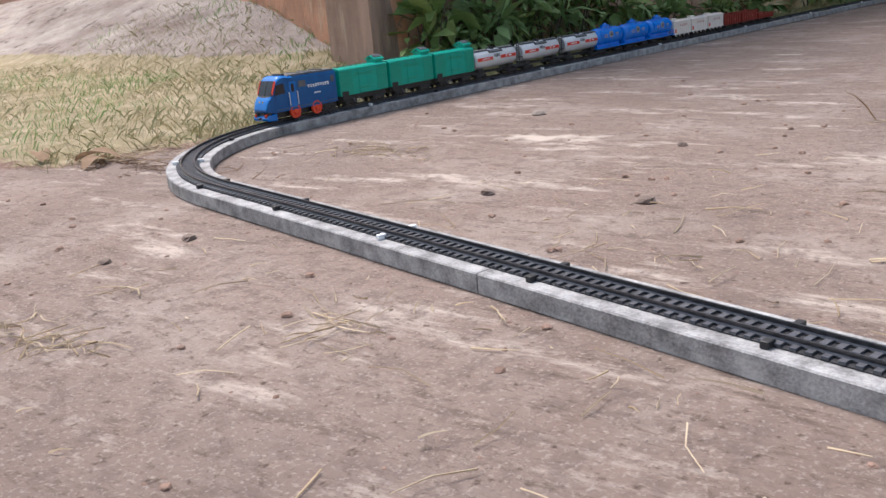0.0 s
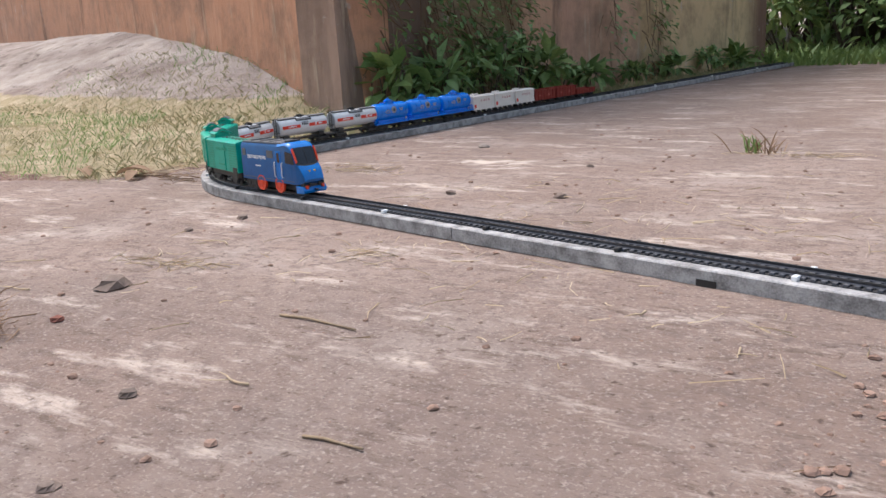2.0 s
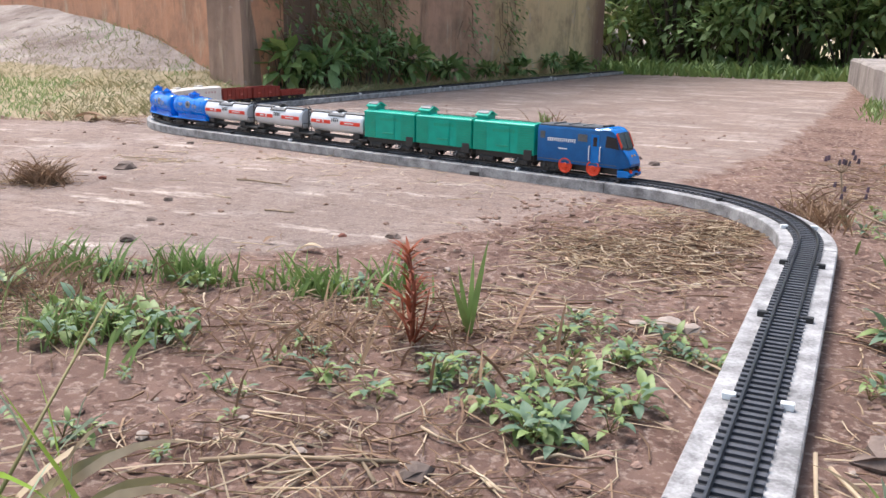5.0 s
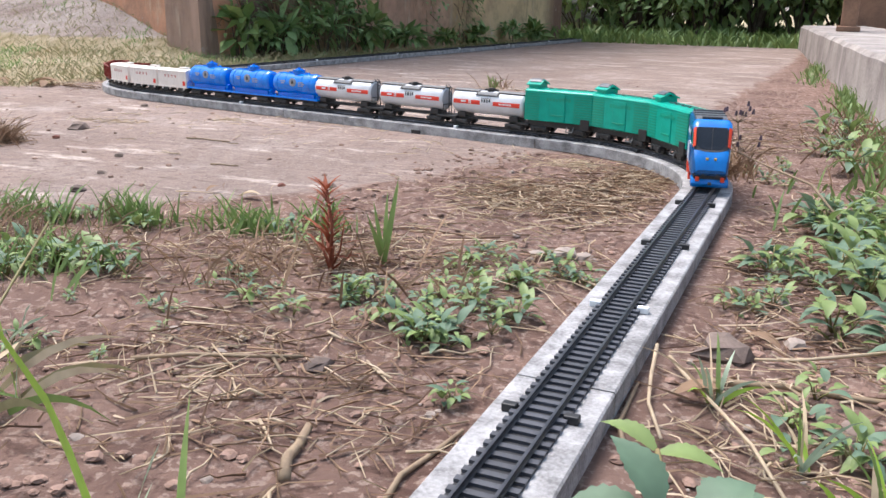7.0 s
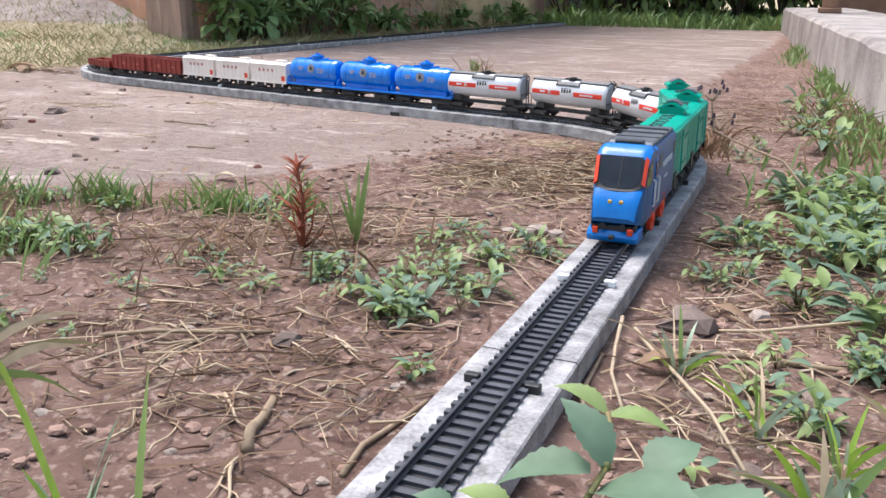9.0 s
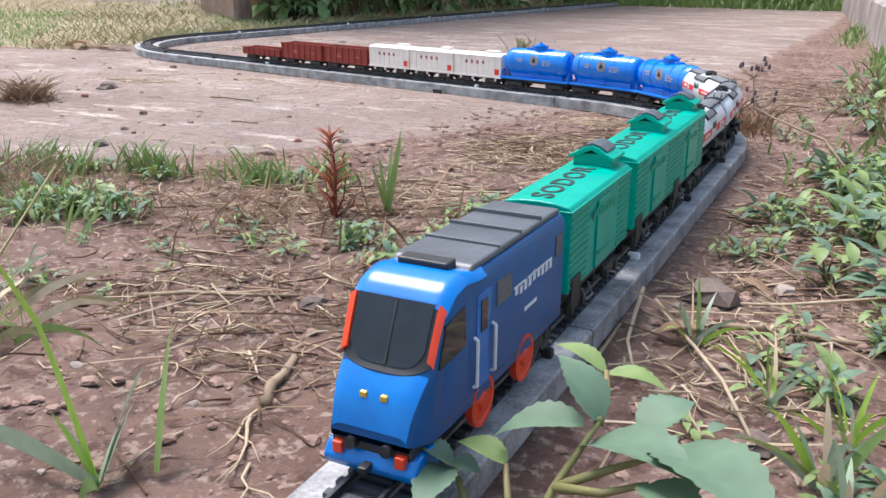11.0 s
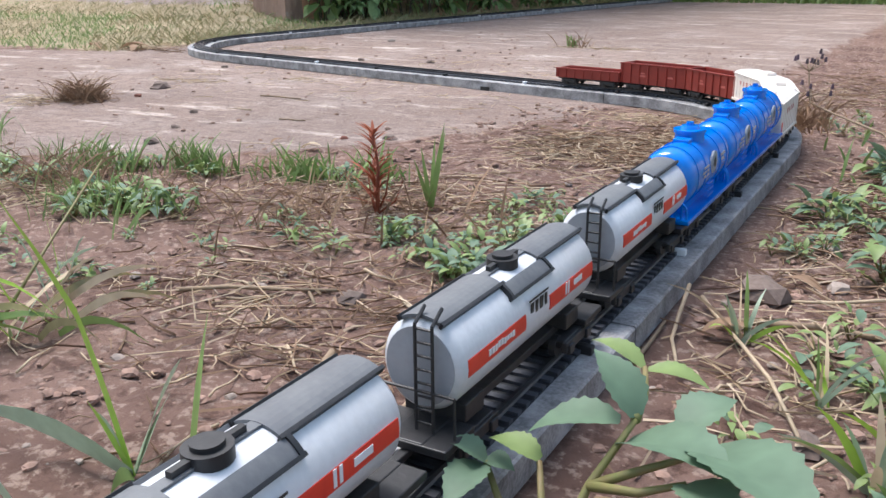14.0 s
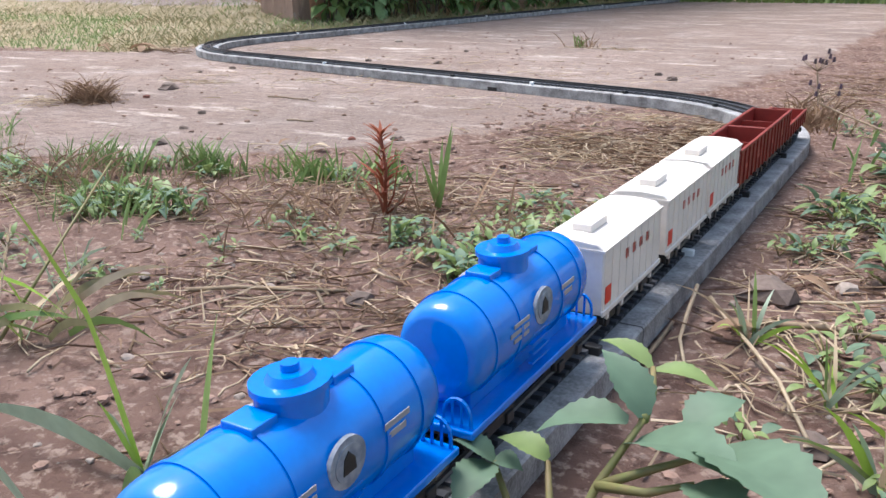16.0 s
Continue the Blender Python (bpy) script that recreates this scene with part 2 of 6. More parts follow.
    l.new(bp.outputs[0], p.inputs["Normal"])
    return m


def wall_material(name, bays):
    """Damp plaster along the yard: terracotta, soot-dark and ochre bays with runs down the face."""
    m = bpy.data.materials.new(name)
    m.use_nodes = True
    n, l = m.node_tree.nodes, m.node_tree.links
    p = n["Principled BSDF"]
    tc, mp, sep = n.new("ShaderNodeTexCoord"), n.new("ShaderNodeMapping"), n.new("ShaderNodeSeparateXYZ")
    mp.inputs["Scale"].default_value = (1, 1, 0.14)
    l.new(tc.outputs["Object"], mp.inputs["Vector"])
    l.new(tc.outputs["Object"], sep.inputs[0])
    v, s = tc.outputs["Object"], mp.outputs[0]
    # bays along the wall, with wandering edges
    wob, ad, mr, bay = n.new("ShaderNodeTexNoise"), n.new("ShaderNodeMath"), n.new("ShaderNodeMapRange"), n.new("ShaderNodeValToRGB")
    wob.inputs["Scale"].default_value, wob.inputs["Detail"].default_value = 3.5, 7
    l.new(s, wob.inputs["Vector"])
    ad.operation = "MULTIPLY_ADD"
    l.new(wob.outputs["Fac"], ad.inputs[0])
    ad.inputs[1].default_value = 0.55
    l.new(sep.outputs["Y"], ad.inputs[2])
    l.new(ad.outputs[0], mr.inputs["Value"])
    mr.inputs["From Min"].default_value, mr.inputs["From Max"].default_value = 2.4, 5.7
    l.new(mr.outputs[0], bay.inputs[0])
    cr = bay.color_ramp
    cr.elements[0].position, cr.elements[0].color = bays[0][0], (*bays[0][1], 1)
    cr.elements[1].position, cr.elements[1].color = bays[-1][0], (*bays[-1][1], 1)
    for at, c in bays[1:-1]:
        cr.elements.new(at).color = (*c, 1)
    col = bay.outputs[0]
    mot, _ = noise_ramp(n, l, v, 5.5, 0.46, 0.64, (0, 0, 0), (0.55, 0.55, 0.55), 10, 0.72)
    col = attr_mix(n, l, col, (0.20, 0.125, 0.09), mot)
    dk, _ = noise_ramp(n, l, s, 6.5, 0.57, 0.68, (0, 0, 0), (0.6, 0.6, 0.6), 9, 0.65)
    col = attr_mix(n, l, col, (0.085, 0.055, 0.042), dk)
    pe, _ = noise_ramp(n, l, v, 8.5, 0.60, 0.66, (0, 0, 0), (0.7, 0.7, 0.7), 10, 0.75)
    col = attr_mix(n, l, col, (0.46, 0.39, 0.35), pe)
    pl, f = noise_ramp(n, l, s, 15, 0.60, 0.72, (0, 0, 0), (0.75, 0.75, 0.75), 9, 0.65)
    col = attr_mix(n, l, col, (0.56, 0.45, 0.33), pl)
    l.new(col, p.inputs["Base Color"])
    p.inputs["Roughness"].default_value = 0.9
    bp = n.new("ShaderNodeBump")
    bp.inputs["Strength"].default_value, bp.inputs["Distance"].default_value = 0.8, 0.025
    l.new(f, bp.inputs["Height"])
    l.new(bp.outputs[0], p.inputs["Normal"])
    return m


M["ground"] = ground_material()
M["wall"] = wall_material("stained_plaster", (
    (0.0, (0.525, 0.350, 0.271)), (0.045, (0.455, 0.298, 0.228)), (0.065, (0.22, 0.145, 0.11)), (0.15, (0.20, 0.13, 0.10)), (0.17, (0.36, 0.26, 0.165)), (0.30, (0.35, 0.26, 0.15)), (0.325, (0.56, 0.34, 0.22)),
    (0.385, (0.53, 0.31, 0.205)), (0.42, (0.50, 0.285, 0.20)), (0.58, (0.58, 0.37, 0.245)), (0.63, (0.62, 0.44, 0.25)), (0.91, (0.66, 0.50, 0.29)), (0.97, (0.210, 0.123, 0.088))))
M["wall_brown"] = wall_material("terracotta_plaster", ((0.0, (0.595, 0.298, 0.184)), (0.2, (0.542, 0.280, 0.175)), (1.0, (0.385, 0.210, 0.140))))


# ---- mesh helpers ----
def mesh_of(name, verts, faces, material, smooth=False):
    me = bpy.data.meshes.new(name)
    me.from_pydata([tuple(v) for v in verts], [], faces)
    me.materials.append(material)
    if smooth:
        me.shade_smooth()
    me.update()
    return me


def part(name, bm, material, parent=None, label="", smooth=False):
    me = bpy.data.meshes.new(name)
    bm.normal_update()
    bm.to_mesh(me)
    bm.free()
    me.materials.append(material)
    if smooth:
        me.shade_smooth()
        me.set_sharp_from_angle(angle=0.7)
    ob = new(name, me)
    ob.parent = parent
    if label:
        tagged(ob, label)
    return ob


def thing(name, label, category, group=""):
    return tagged(new(name), label, category, group)


def add_box(bm, x0, x1, y0, y1, z0, z1, bevel=0.0):
    g = bmesh.ops.create_cube(bm, size=1)
    bmesh.ops.transform(bm, matrix=Matrix.Translation(((x0 + x1) / 2, (y0 + y1) / 2, (z0 + z1) / 2)) @ Matrix.Diagonal((x1 - x0, y1 - y0, z1 - z0, 1)), verts=g["verts"])
    if bevel:
        es = list({e for v in g["verts"] for e in v.link_edges})
        bmesh.ops.bevel(bm, geom=es, offset=bevel, segments=2, affect="EDGES", profile=0.5)
    return bm


def box(x0, x1, y0, y1, z0, z1, bevel=0.0):
    return add_box(bmesh.new(), x0, x1, y0, y1, z0, z1, bevel)


def add_cyl(bm, a, b2, r, seg=12, r2=None):
    a, b2 = Vector(a), Vector(b2)
    q = (b2 - a).to_track_quat("Z", "Y").to_matrix().to_4x4()
    bmesh.ops.create_cone(bm, cap_ends=True, segments=seg, radius1=r, radius2=r if r2 is None else r2, depth=(b2 - a).length, matrix=Matrix.Translation((a + b2) / 2) @ q)
    return bm


def cyl(a, b2, r, seg=12, r2=None):
    return add_cyl(bmesh.new(), a, b2, r, seg, r2)


def prism(outline, y0, y1, bevel=0.0):
    """A plate of the outline in x and z, from y0 to y1."""
    bm = bmesh.new()
    vs = [bm.verts.new((x, y0, z)) for x, z in outline]
    f = bm.faces.new(vs)
    ex = bmesh.ops.extrude_face_region(bm, geom=[f])
    bmesh.ops.translate(bm, vec=(0, y1 - y0, 0), verts=[v for v in ex["geom"] if isinstance(v, bmesh.types.BMVert)])
    bmesh.ops.recalc_face_normals(bm, faces=bm.faces)
    if bevel:
        bmesh.ops.bevel(bm, geom=list(bm.edges), offset=bevel, segments=2, affect="EDGES", profile=0.5)
    return bm


def lengthwise(section, x0, x1, bevel=0.0):
    """A bar along x with the section in y and z."""
    bm = bmesh.new()
    f = bm.faces.new([bm.verts.new((x0, y, z)) for y, z in section])
    ex = bmesh.ops.extrude_face_region(bm, geom=[f])
    bmesh.ops.translate(bm, vec=(x1 - x0, 0, 0), verts=[v for v in ex["geom"] if isinstance(v, bmesh.types.BMVert)])
    bmesh.ops.recalc_face_normals(bm, faces=bm.faces)
    if bevel:
        bmesh.ops.bevel(bm, geom=list(bm.edges), offset=bevel, segments=2, affect="EDGES", profile=0.5)
    return bm


# ---- the line of the track ----
def track_path(extra=1.0):
    """Points every centimetre along the track's middle; the length counts from y = -1.7."""
    start, c2, c1, end = (Vector(p) for p in ((-0.018, -1.7 - extra), (-0.018, 0.776), (-1.863, 1.19), (-1.50, 5.3)))

    def arc(a, c, b2, r):
        d1, d2 = (c - a).normalized(), (b2 - c).normalized()
        ang = math.acos(d1.dot(d2))
        t = r * math.tan(ang / 2)
        p = c - d1 * t
        sg = 1 if d1.x * d2.y - d1.y * d2.x > 0 else -1
        o = p + Vector((-d1.y, d1.x)) * sg * r
        th = math.atan2(p.y - o.y, p.x - o.x)
        return [o + r * Vector((math.cos(th + sg * k * ang / 60), math.sin(th + sg * k * ang / 60))) for k in range(61)]
    knots = [start, *arc(start, c2, c1, 0.36), *arc(c2, c1, end, 0.45), end]
    out = [knots[0]]
    for p, q in zip(knots[:-1], knots[1:]):
        k = max(1, int((q - p).length / 0.01))
        out += [p + (q - p) * (i + 1) / k for i in range(k)]
    xy = np.array(out)
    s = np.concatenate([[0], np.cumsum(np.linalg.norm(np.diff(xy, axis=0), axis=1))]) - extra
    return xy, s


PATH, PATH_S = track_path()
S_END = float(PATH_S[-1])
BOARD_Z, RAIL_Z = 0.018, 0.0252


def at_s(s):
    return Vector((np.interp(s, PATH_S, PATH[:, 0]), np.interp(s, PATH_S, PATH[:, 1])))


def dir_s(s):
    return (at_s(s + 0.004) - at_s(s - 0.004)).normalized()


# ---- ground: one sheet to the horizon ----
SLAB = [(-0.98, 0.02), (-0.83, 0.09), (-0.66, 0.17), (-0.52, 0.29), (-0.42, 0.45), (-0.35, 0.66), (-0.30, 0.83), (-0.16, 1.5), (-0.11, 2.4), (-0.06, 3.8), (-0.05, 5.3),
        (-1.4, 5.3), (-1.72, 3.6), (-1.86, 1.7), (-1.87, 1.36), (-1.98, 1.16), (-2.6, 1.0), (-3.2, 0.4), (-2.2, -0.1)]


def inside_distance(px, py, poly):
    """Signed distance to a polygon, positive inside, for arrays."""
    d = np.full(px.shape, 1e9)
    odd = np.zeros(px.shape, bool)
    for (x1, y1), (x2, y2) in zip(poly, poly[1:] + poly[:1]):
        ex, ey = x2 - x1, y2 - y1
        k = np.clip(((px - x1) * ex + (py - y1) * ey) / (ex * ex + ey * ey), 0, 1)
        d = np.minimum(d, np.hypot(px - x1 - k * ex, py - y1 - k * ey))
        cross = ((y1 > py) != (y2 > py)) & (px < ex * (py - y1) / (ey + 1e-12) + x1)
        odd ^= cross
    return np.where(odd, d, -d)


def smooth01(v):
    v = np.clip(v, 0, 1)
    return v * v * (3 - 2 * v)


def bank_height(px, py):
    """The pale bank that climbs to the wall on the left, and the rise of the turf below it."""
    u = (py - 1.95) + (px + 2.1) * 0.22
    left = smooth01((-2.02 - px) / 1.1)
    return left * (0.36 * smooth01(u / 0.75)) + smooth01((-2.0 - px) / 0.5) * 0.03 * smooth01((py - 1.2) / 0.8)


def wave(px, py, seed):
    """Cheap layered unevenness."""
    rng = np.random.RandomState(seed)
    z = np.zeros(px.shape)
    for f, a in ((3, 1.0), (7, 0.6), (16, 0.4), (37, 0.25), (80, 0.14)):
        for _ in range(4):
            th, ph = rng.rand(2) * 2 * math.pi
            z += a * np.sin(f * (px * math.cos(th) + py * math.sin(th)) * (0.8 + 0.4 * rng.rand()) + ph) / 2
    return z


def ground_z(px, py):
    px, py = np.asarray(px, float), np.asarray(py, float)
    slab = smooth01(inside_distance(px, py, SLAB) / 0.05 + 0.5)
    step = PATH[::6]
    near = np.min(np.hypot(px[..., None] - step[:, 0], py[..., None] - step[:, 1]), axis=-1)
    calm = smooth01((near - 0.04) / 0.06)
    return calm * (1 - slab) * (0.0042 * wave(px, py, 3) + 0.0030 * np.sin(px * 131 + 2 * np.sin(py * 57)) * np.sin(py * 117 + 2 * np.sin(px * 71)) - 0.003) + slab * 0.0006 * wave(px, py, 5) + bank_height(px, py) - (1 - calm) * 0.001


def build_ground():
    far = [60, 30, 15, 9, 7]
    xs = np.array([-v for v in far] + list(np.arange(-5.5, -2.4, 0.06)) + list(np.arange(-2.4, 0.7, 0.016)) + list(np.arange(0.7, 2, 0.1)) + [3, 5, 9, 15, 30, 60])
    ys = np.array([-60, -30, -12, -6, -4] + list(np.arange(-3, -0.9, 0.1)) + list(np.arange(-0.9, 2.2, 0.016)) + list(np.arange(2.2, 5.8, 0.04)) + [6, 6.5, 7, 8, 10, 15, 30, 60])
    gx, gy = np.meshgrid(xs, ys)
    gz = np.vstack([ground_z(gx[i:i + 1], gy[i:i + 1]) for i in range(len(ys))])
    nx, ny = len(xs), len(ys)
    verts = np.column_stack([gx.ravel(), gy.ravel(), gz.ravel()])
    idx = np.arange(nx * ny).reshape(ny, nx)
    faces = np.column_stack([idx[:-1, :-1].ravel(), idx[:-1, 1:].ravel(), idx[1:, 1:].ravel(), idx[1:, :-1].ravel()])
    me = bpy.data.meshes.new("ground")
    me.from_pydata(verts.tolist(), [], faces.tolist())
    slab = smooth01(inside_distance(gx, gy, SLAB) / 0.16 + 0.5)
    bank = bank_height(gx, gy)
    turf = np.maximum(smooth01((-1.86 - gx + 0.1 * (gy - 1.7)) / 0.25 + 0.3) * smooth01((gy - 1.08) / 0.2), smooth01((gy - 5.3) / 0.4))
    pale = smooth01((bank - 0.055) / 0.05) * smooth01((-2.0 - gx) / 0.3)
    flake = 0.62 * np.exp(-((gx + 1.27) / 0.15) ** 2 - ((gy - 1.59 - 0.15 * (gx + 1.27)) / 0.05) ** 2) + 0.5 * np.exp(-((gx + 1.62) / 0.08) ** 2 - ((gy - 1.50) / 0.03) ** 2)
    for key, val in (("slab", slab), ("turf", turf), ("pale", pale), ("flake", flake)):
        me.attributes.new(key, "FLOAT", "POINT").data.foreach_set("value", np.ascontiguousarray(val.ravel(), dtype=np.float32))
    me.materials.append(M["ground"])
    me.shade_smooth()
    return tagged(new("ground", me), "red-brown earth and worn cement yard with dry turf", "ground", kind="structure")


build_ground()


def gz_at(x, y):
    return float(ground_z(np.array([x]), np.array([y]))[0])


# ---- walls ----
def slab_wall(name, a, b2, height, thick, material, label, step=0.12, rough=0.012, base=-0.1):
    """An upright wall from a to b2 with an uneven face towards its right side."""
    a, b2 = Vector(a), Vector(b2)
    d = (b2 - a).normalized()
    nrm = Vector((d.y, -d.x))
    n = max(2, int((b2 - a).length / step))
    m = max(2, int((height - base) / step))
    verts, faces = [], []
    for side in (0, 1):
        for j in range(m + 1):
            for i in range(n + 1):
                p = a + d * ((b2 - a).length * i / n)
                z = base + (height - base) * j / m
                o = (rough * noise.noise((p.x * 3, p.y * 3, z * 2)) if side == 0 else -thick)
                q = p + nrm * o
                verts.append((q.x, q.y, z + (0.03 * noise.noise((p.x * 2, p.y * 2, 7)) if j == m else 0)))
    w = n + 1
    k = w * (m + 1)
    for j in range(m):
        for i in range(n):
            f = [j * w + i, j * w + i + 1, (j + 1) * w + i + 1, (j + 1) * w + i]
            faces += [f, [v + k for v in reversed(f)]]
    for i in range(n):
        faces.append([m * w + i, m * w + i + 1, k + m * w + i + 1, k + m * w + i])
    for j in range(m):
        faces.append([j * w, (j + 1) * w, k + (j + 1) * w, k + j * w])
        faces.append([j * w + n, k + j * w + n, k + (j + 1) * w + n, (j + 1) * w + n])
    return tagged(new(name, mesh_of(name, verts, faces, material)), label, "wall", kind="structure")


slab_wall("wall_west", (-2.226, 2.25), (-1.66, 5.42), 2.3, 0.2, M["wall"], "damp rust-brown and ochre stained plaster wall")
slab_wall("wall_northwest", (-14.0, 6.82), (-2.236, 2.26), 2.4, 0.2, M["wall_brown"], "weathered brown plaster wall above the pale bank")


def build_ledge():
    """The low cement ledge along the yard's right side."""
    bm = bmesh.new()
    n = 60
    rows = []
    for i in range(n + 1):
        y = -1.2 + 6.4 * i / n
        x = 0.30 - 0.083 * (y - 0.45) + 0.012 * noise.noise((0, y * 4, 1))
        zt = 0.14 + 0.006 * noise.noise((3, y * 5, 0))
        rows.append([bm.verts.new(v) for v in ((x, y, -0.05), (x + 0.004, y, zt - 0.012), (x + 0.016, y, zt), (x + 0.36, y, zt + 0.004), (x + 0.36, y, -0.05))])
    for p, q in zip(rows[:-1], rows[1:]):
        for k in range(4):
            bm.faces.new((p[k], q[k], q[k + 1], p[k + 1]))
    bm.faces.new(rows[0][::-1])
    bm.faces.new(rows[-1])
    bmesh.ops.recalc_face_normals(bm, faces=bm.faces)
    tagged(part("ledge", bm, M["ledge"]), "low weathered grey cement ledge beside the yard", "ledge", kind="structure")


build_ledge()


# ---- the track on its boards ----
def ribbon(s0, s1, section, step=0.02):
    """A bar of the section (offset to the left, height) along the track."""
    n = max(1, round((s1 - s0) / step))
    verts, faces = [], []
    k = len(section)
    for i in range(n + 1):
        s = s0 + (s1 - s0) * i / n
        p, d = at_s(s), dir_s(s)
        for o, z in section:
            verts.append((p.x - d.y * o, p.y + d.x * o, z))
    for i in range(n):
        for j in range(k):
            a, b2 = i * k + j, i * k + (j + 1) % k
            faces.append((a, b2, b2 + k, a + k))
    faces += [tuple(range(k))[::-1], tuple(range(n * k, n * k + k))]
    return verts, faces


def rect(o0, o1, z0, z1, c=0.0012):
    return [(o0, z0), (o1, z0), (o1, z1 - c), (o1 - c, z1), (o0 + c, z1), (o0, z1 - c)]


def build_track():
    # supporting boards, laid end to end
    cuts = [-0.99, -0.2, 0.75, 1.55, 2.19, 2.72, 3.35, 3.95, 4.45, 4.95, 5.6, 6.3, 7.1, S_END]
    for a, b2 in zip(cuts[:-1], cuts[1:]):
        v, f = ribbon(a + 0.0008, b2 - 0.0008, rect(-0.032, 0.032, 0.0005, BOARD_Z))
        tagged(new("track_board", mesh_of("track_board", v, f, M["board"])), "pale grey weathered board carrying the model track", "board", "track boards")
    # the shade inside a notch, put on the board's side as a black block
    p, d = at_s(2.985), dir_s(2.985)
    notch = part("notch", box(-0.011, 0.011, -0.0006, 0.004, 0.0004, 0.0075), M["black"], bpy.data.objects["track_board.005"])
    notch.matrix_local = Matrix.Translation((p.x + d.y * 0.0325, p.y - d.x * 0.0325, 0)) @ Matrix.Rotation(math.atan2(d.y, d.x), 4, "Z") if d.x > 0 else Matrix.Translation((p.x - d.y * 0.0325, p.y + d.x * 0.0325, 0)) @ Matrix.Rotation(math.atan2(-d.y, -d.x), 4, "Z")
    # track sections: web, rails, clips, then the sleepers
    a = -0.99
    while a < S_END - 0.05:
        b2 = min(a + 0.6, S_END)
        tr = thing("model_track", "dark grey plastic model railway track with two rails", "track", "track sections")
        v, f = ribbon(a, b2, rect(-0.0165, 0.0165, BOARD_Z + 0.0003, BOARD_Z + 0.0012, 0.0003))
        w = new("track_web", mesh_of("track_web", v, f, M["trackbed"]))
        w.parent = tr
        for o in (-0.0098, 0.0098):
            v, f = ribbon(a, b2, [(o - 0.0014, BOARD_Z + 0.003), (o + 0.0014, BOARD_Z + 0.003), (o + 0.0006, BOARD_Z + 0.0042), (o + 0.001, RAIL_Z - 0.0012), (o + 0.0009, RAIL_Z),
                                  (o - 0.0009, RAIL_Z), (o - 0.001, RAIL_Z - 0.0012), (o - 0.0006, BOARD_Z + 0.0042)])
            r = new("rail", mesh_of("rail", v, f, M["rail"]))
            r.parent = tr
        k = 1.7 + 0.2 * math.ceil((a - 1.7) / 0.2 + 1e-6)
        while k < b2:
            # clips at even spacing hold the track down
            idx = round((k - 1.7) / 0.2)
            p, d = at_s(k), dir_s(k)
            for o in (-0.0185, 0.0185):
                c = part("clip", box(-0.0045, 0.0045, -0.003, 0.003, 0, 0.0052, 0.0008), M["white"] if idx % 3 == 0 else M["black"], tr)
                c.matrix_local = Matrix.Translation((p.x - d.y * o, p.y + d.x * o, BOARD_Z)) @ Matrix.Rotation(math.atan2(d.x, -d.y), 4, "Z")
            k += 0.2
        TRACKS.append((a, b2, tr))
        a = b2


TRACKS = []
build_track()


# ---- the train: x forward, origin at rail height under the middle ----
def bogie(parent, x, half=0.012, w=0.017):
    bm = box(x - half - 0.004, x + half + 0.004, -w, w, 0.0065, 0.010, 0.0008)
    for y in (-w, w):
        add_box(bm, x - half - 0.005, x + half + 0.005, y - 0.0015, y + 0.0015, 0.004, 0.0095, 0.0007)
        for dx in (-half, half):
            add_box(bm, x + dx - 0.003, x + dx + 0.003, y - 0.0028 if y < 0 else y, y if y < 0 else y + 0.0028, 0.003, 0.008, 0.0005)
    bo = part("bogie", bm, M["black"], parent)
    for dx in (-half, half):
        wm = bmesh.new()
        add_cyl(wm, (x + dx, -0.0135, 0.006), (x + dx, 0.0135, 0.006), 0.0012, 8)
        for y in (-0.0105, 0.0105):
            add_cyl(wm, (x + dx, y - 0.0018, 0.006), (x + dx, y + 0.0018, 0.006), 0.006, 16)
        part("wheelset", wm, M["black"], bo)
    return bo


def couplers(parent, half):
    for sx in (-1, 1):
        bm = box(sx * half - 0.005, sx * half + 0.005, -0.0022, 0.0022, 0.007, 0.010, 0.0006)
        part("coupler", bm, M["black"], parent)


def bars(parent, rows, y, z, material, name="lettering", label="", nrm=1):
    """Unreadable writing: rows of (x0, x1, dz, height) as thin plates on a side at y."""
    bm = bmesh.new()
    for x0, x1, dz, h in rows:
        add_box(bm, x0, x1, min(y, y + nrm * 0.0003), max(y, y + nrm * 0.0003), z + dz, z + dz + h)
    return part(name, bm, material, parent, label)


def word_rows(x0, x1, dz, h, n, gap=0.3, seed=1):
    """n short plates between x0 and x1, like letters of a word."""
    rng = random.Random(seed)
    w = (x1 - x0) / n
    return [(x0 + i * w, x0 + (i + 1 - gap) * w, dz + (0 if rng.random() < 0.7 else h * 0.2), h * (1 if rng.random() < 0.75 else 0.75)) for i in range(n)]


def text_mesh(body, size, material, parent, m, name="lettering", label="", stretch=1.0, bold=0.0):
    cu = bpy.data.curves.new("t", "FONT")
    cu.body, cu.size, cu.align_x, cu.align_y, cu.extrude, cu.offset, cu.space_character = body, size, "CENTER", "CENTER", 0.0002, bold, 1.15
    tmp = bpy.data.objects.new("t", cu)
    me = bpy.data.meshes.new_from_object(tmp)
    bpy.data.objects.remove(tmp)
    me.materials.append(material)
    me.transform(Matrix.Diagonal((stretch, 1, 1, 1)))
    ob = new(name, me)
    ob.parent = parent
    ob.matrix_local = m
    if label:
        tagged(ob, label)
    return ob


def rod(bm, pts, r=0.0007, seg=6):
    for a, b2 in zip(pts[:-1], pts[1:]):
        add_cyl(bm, a, b2, r, seg)
    return bm


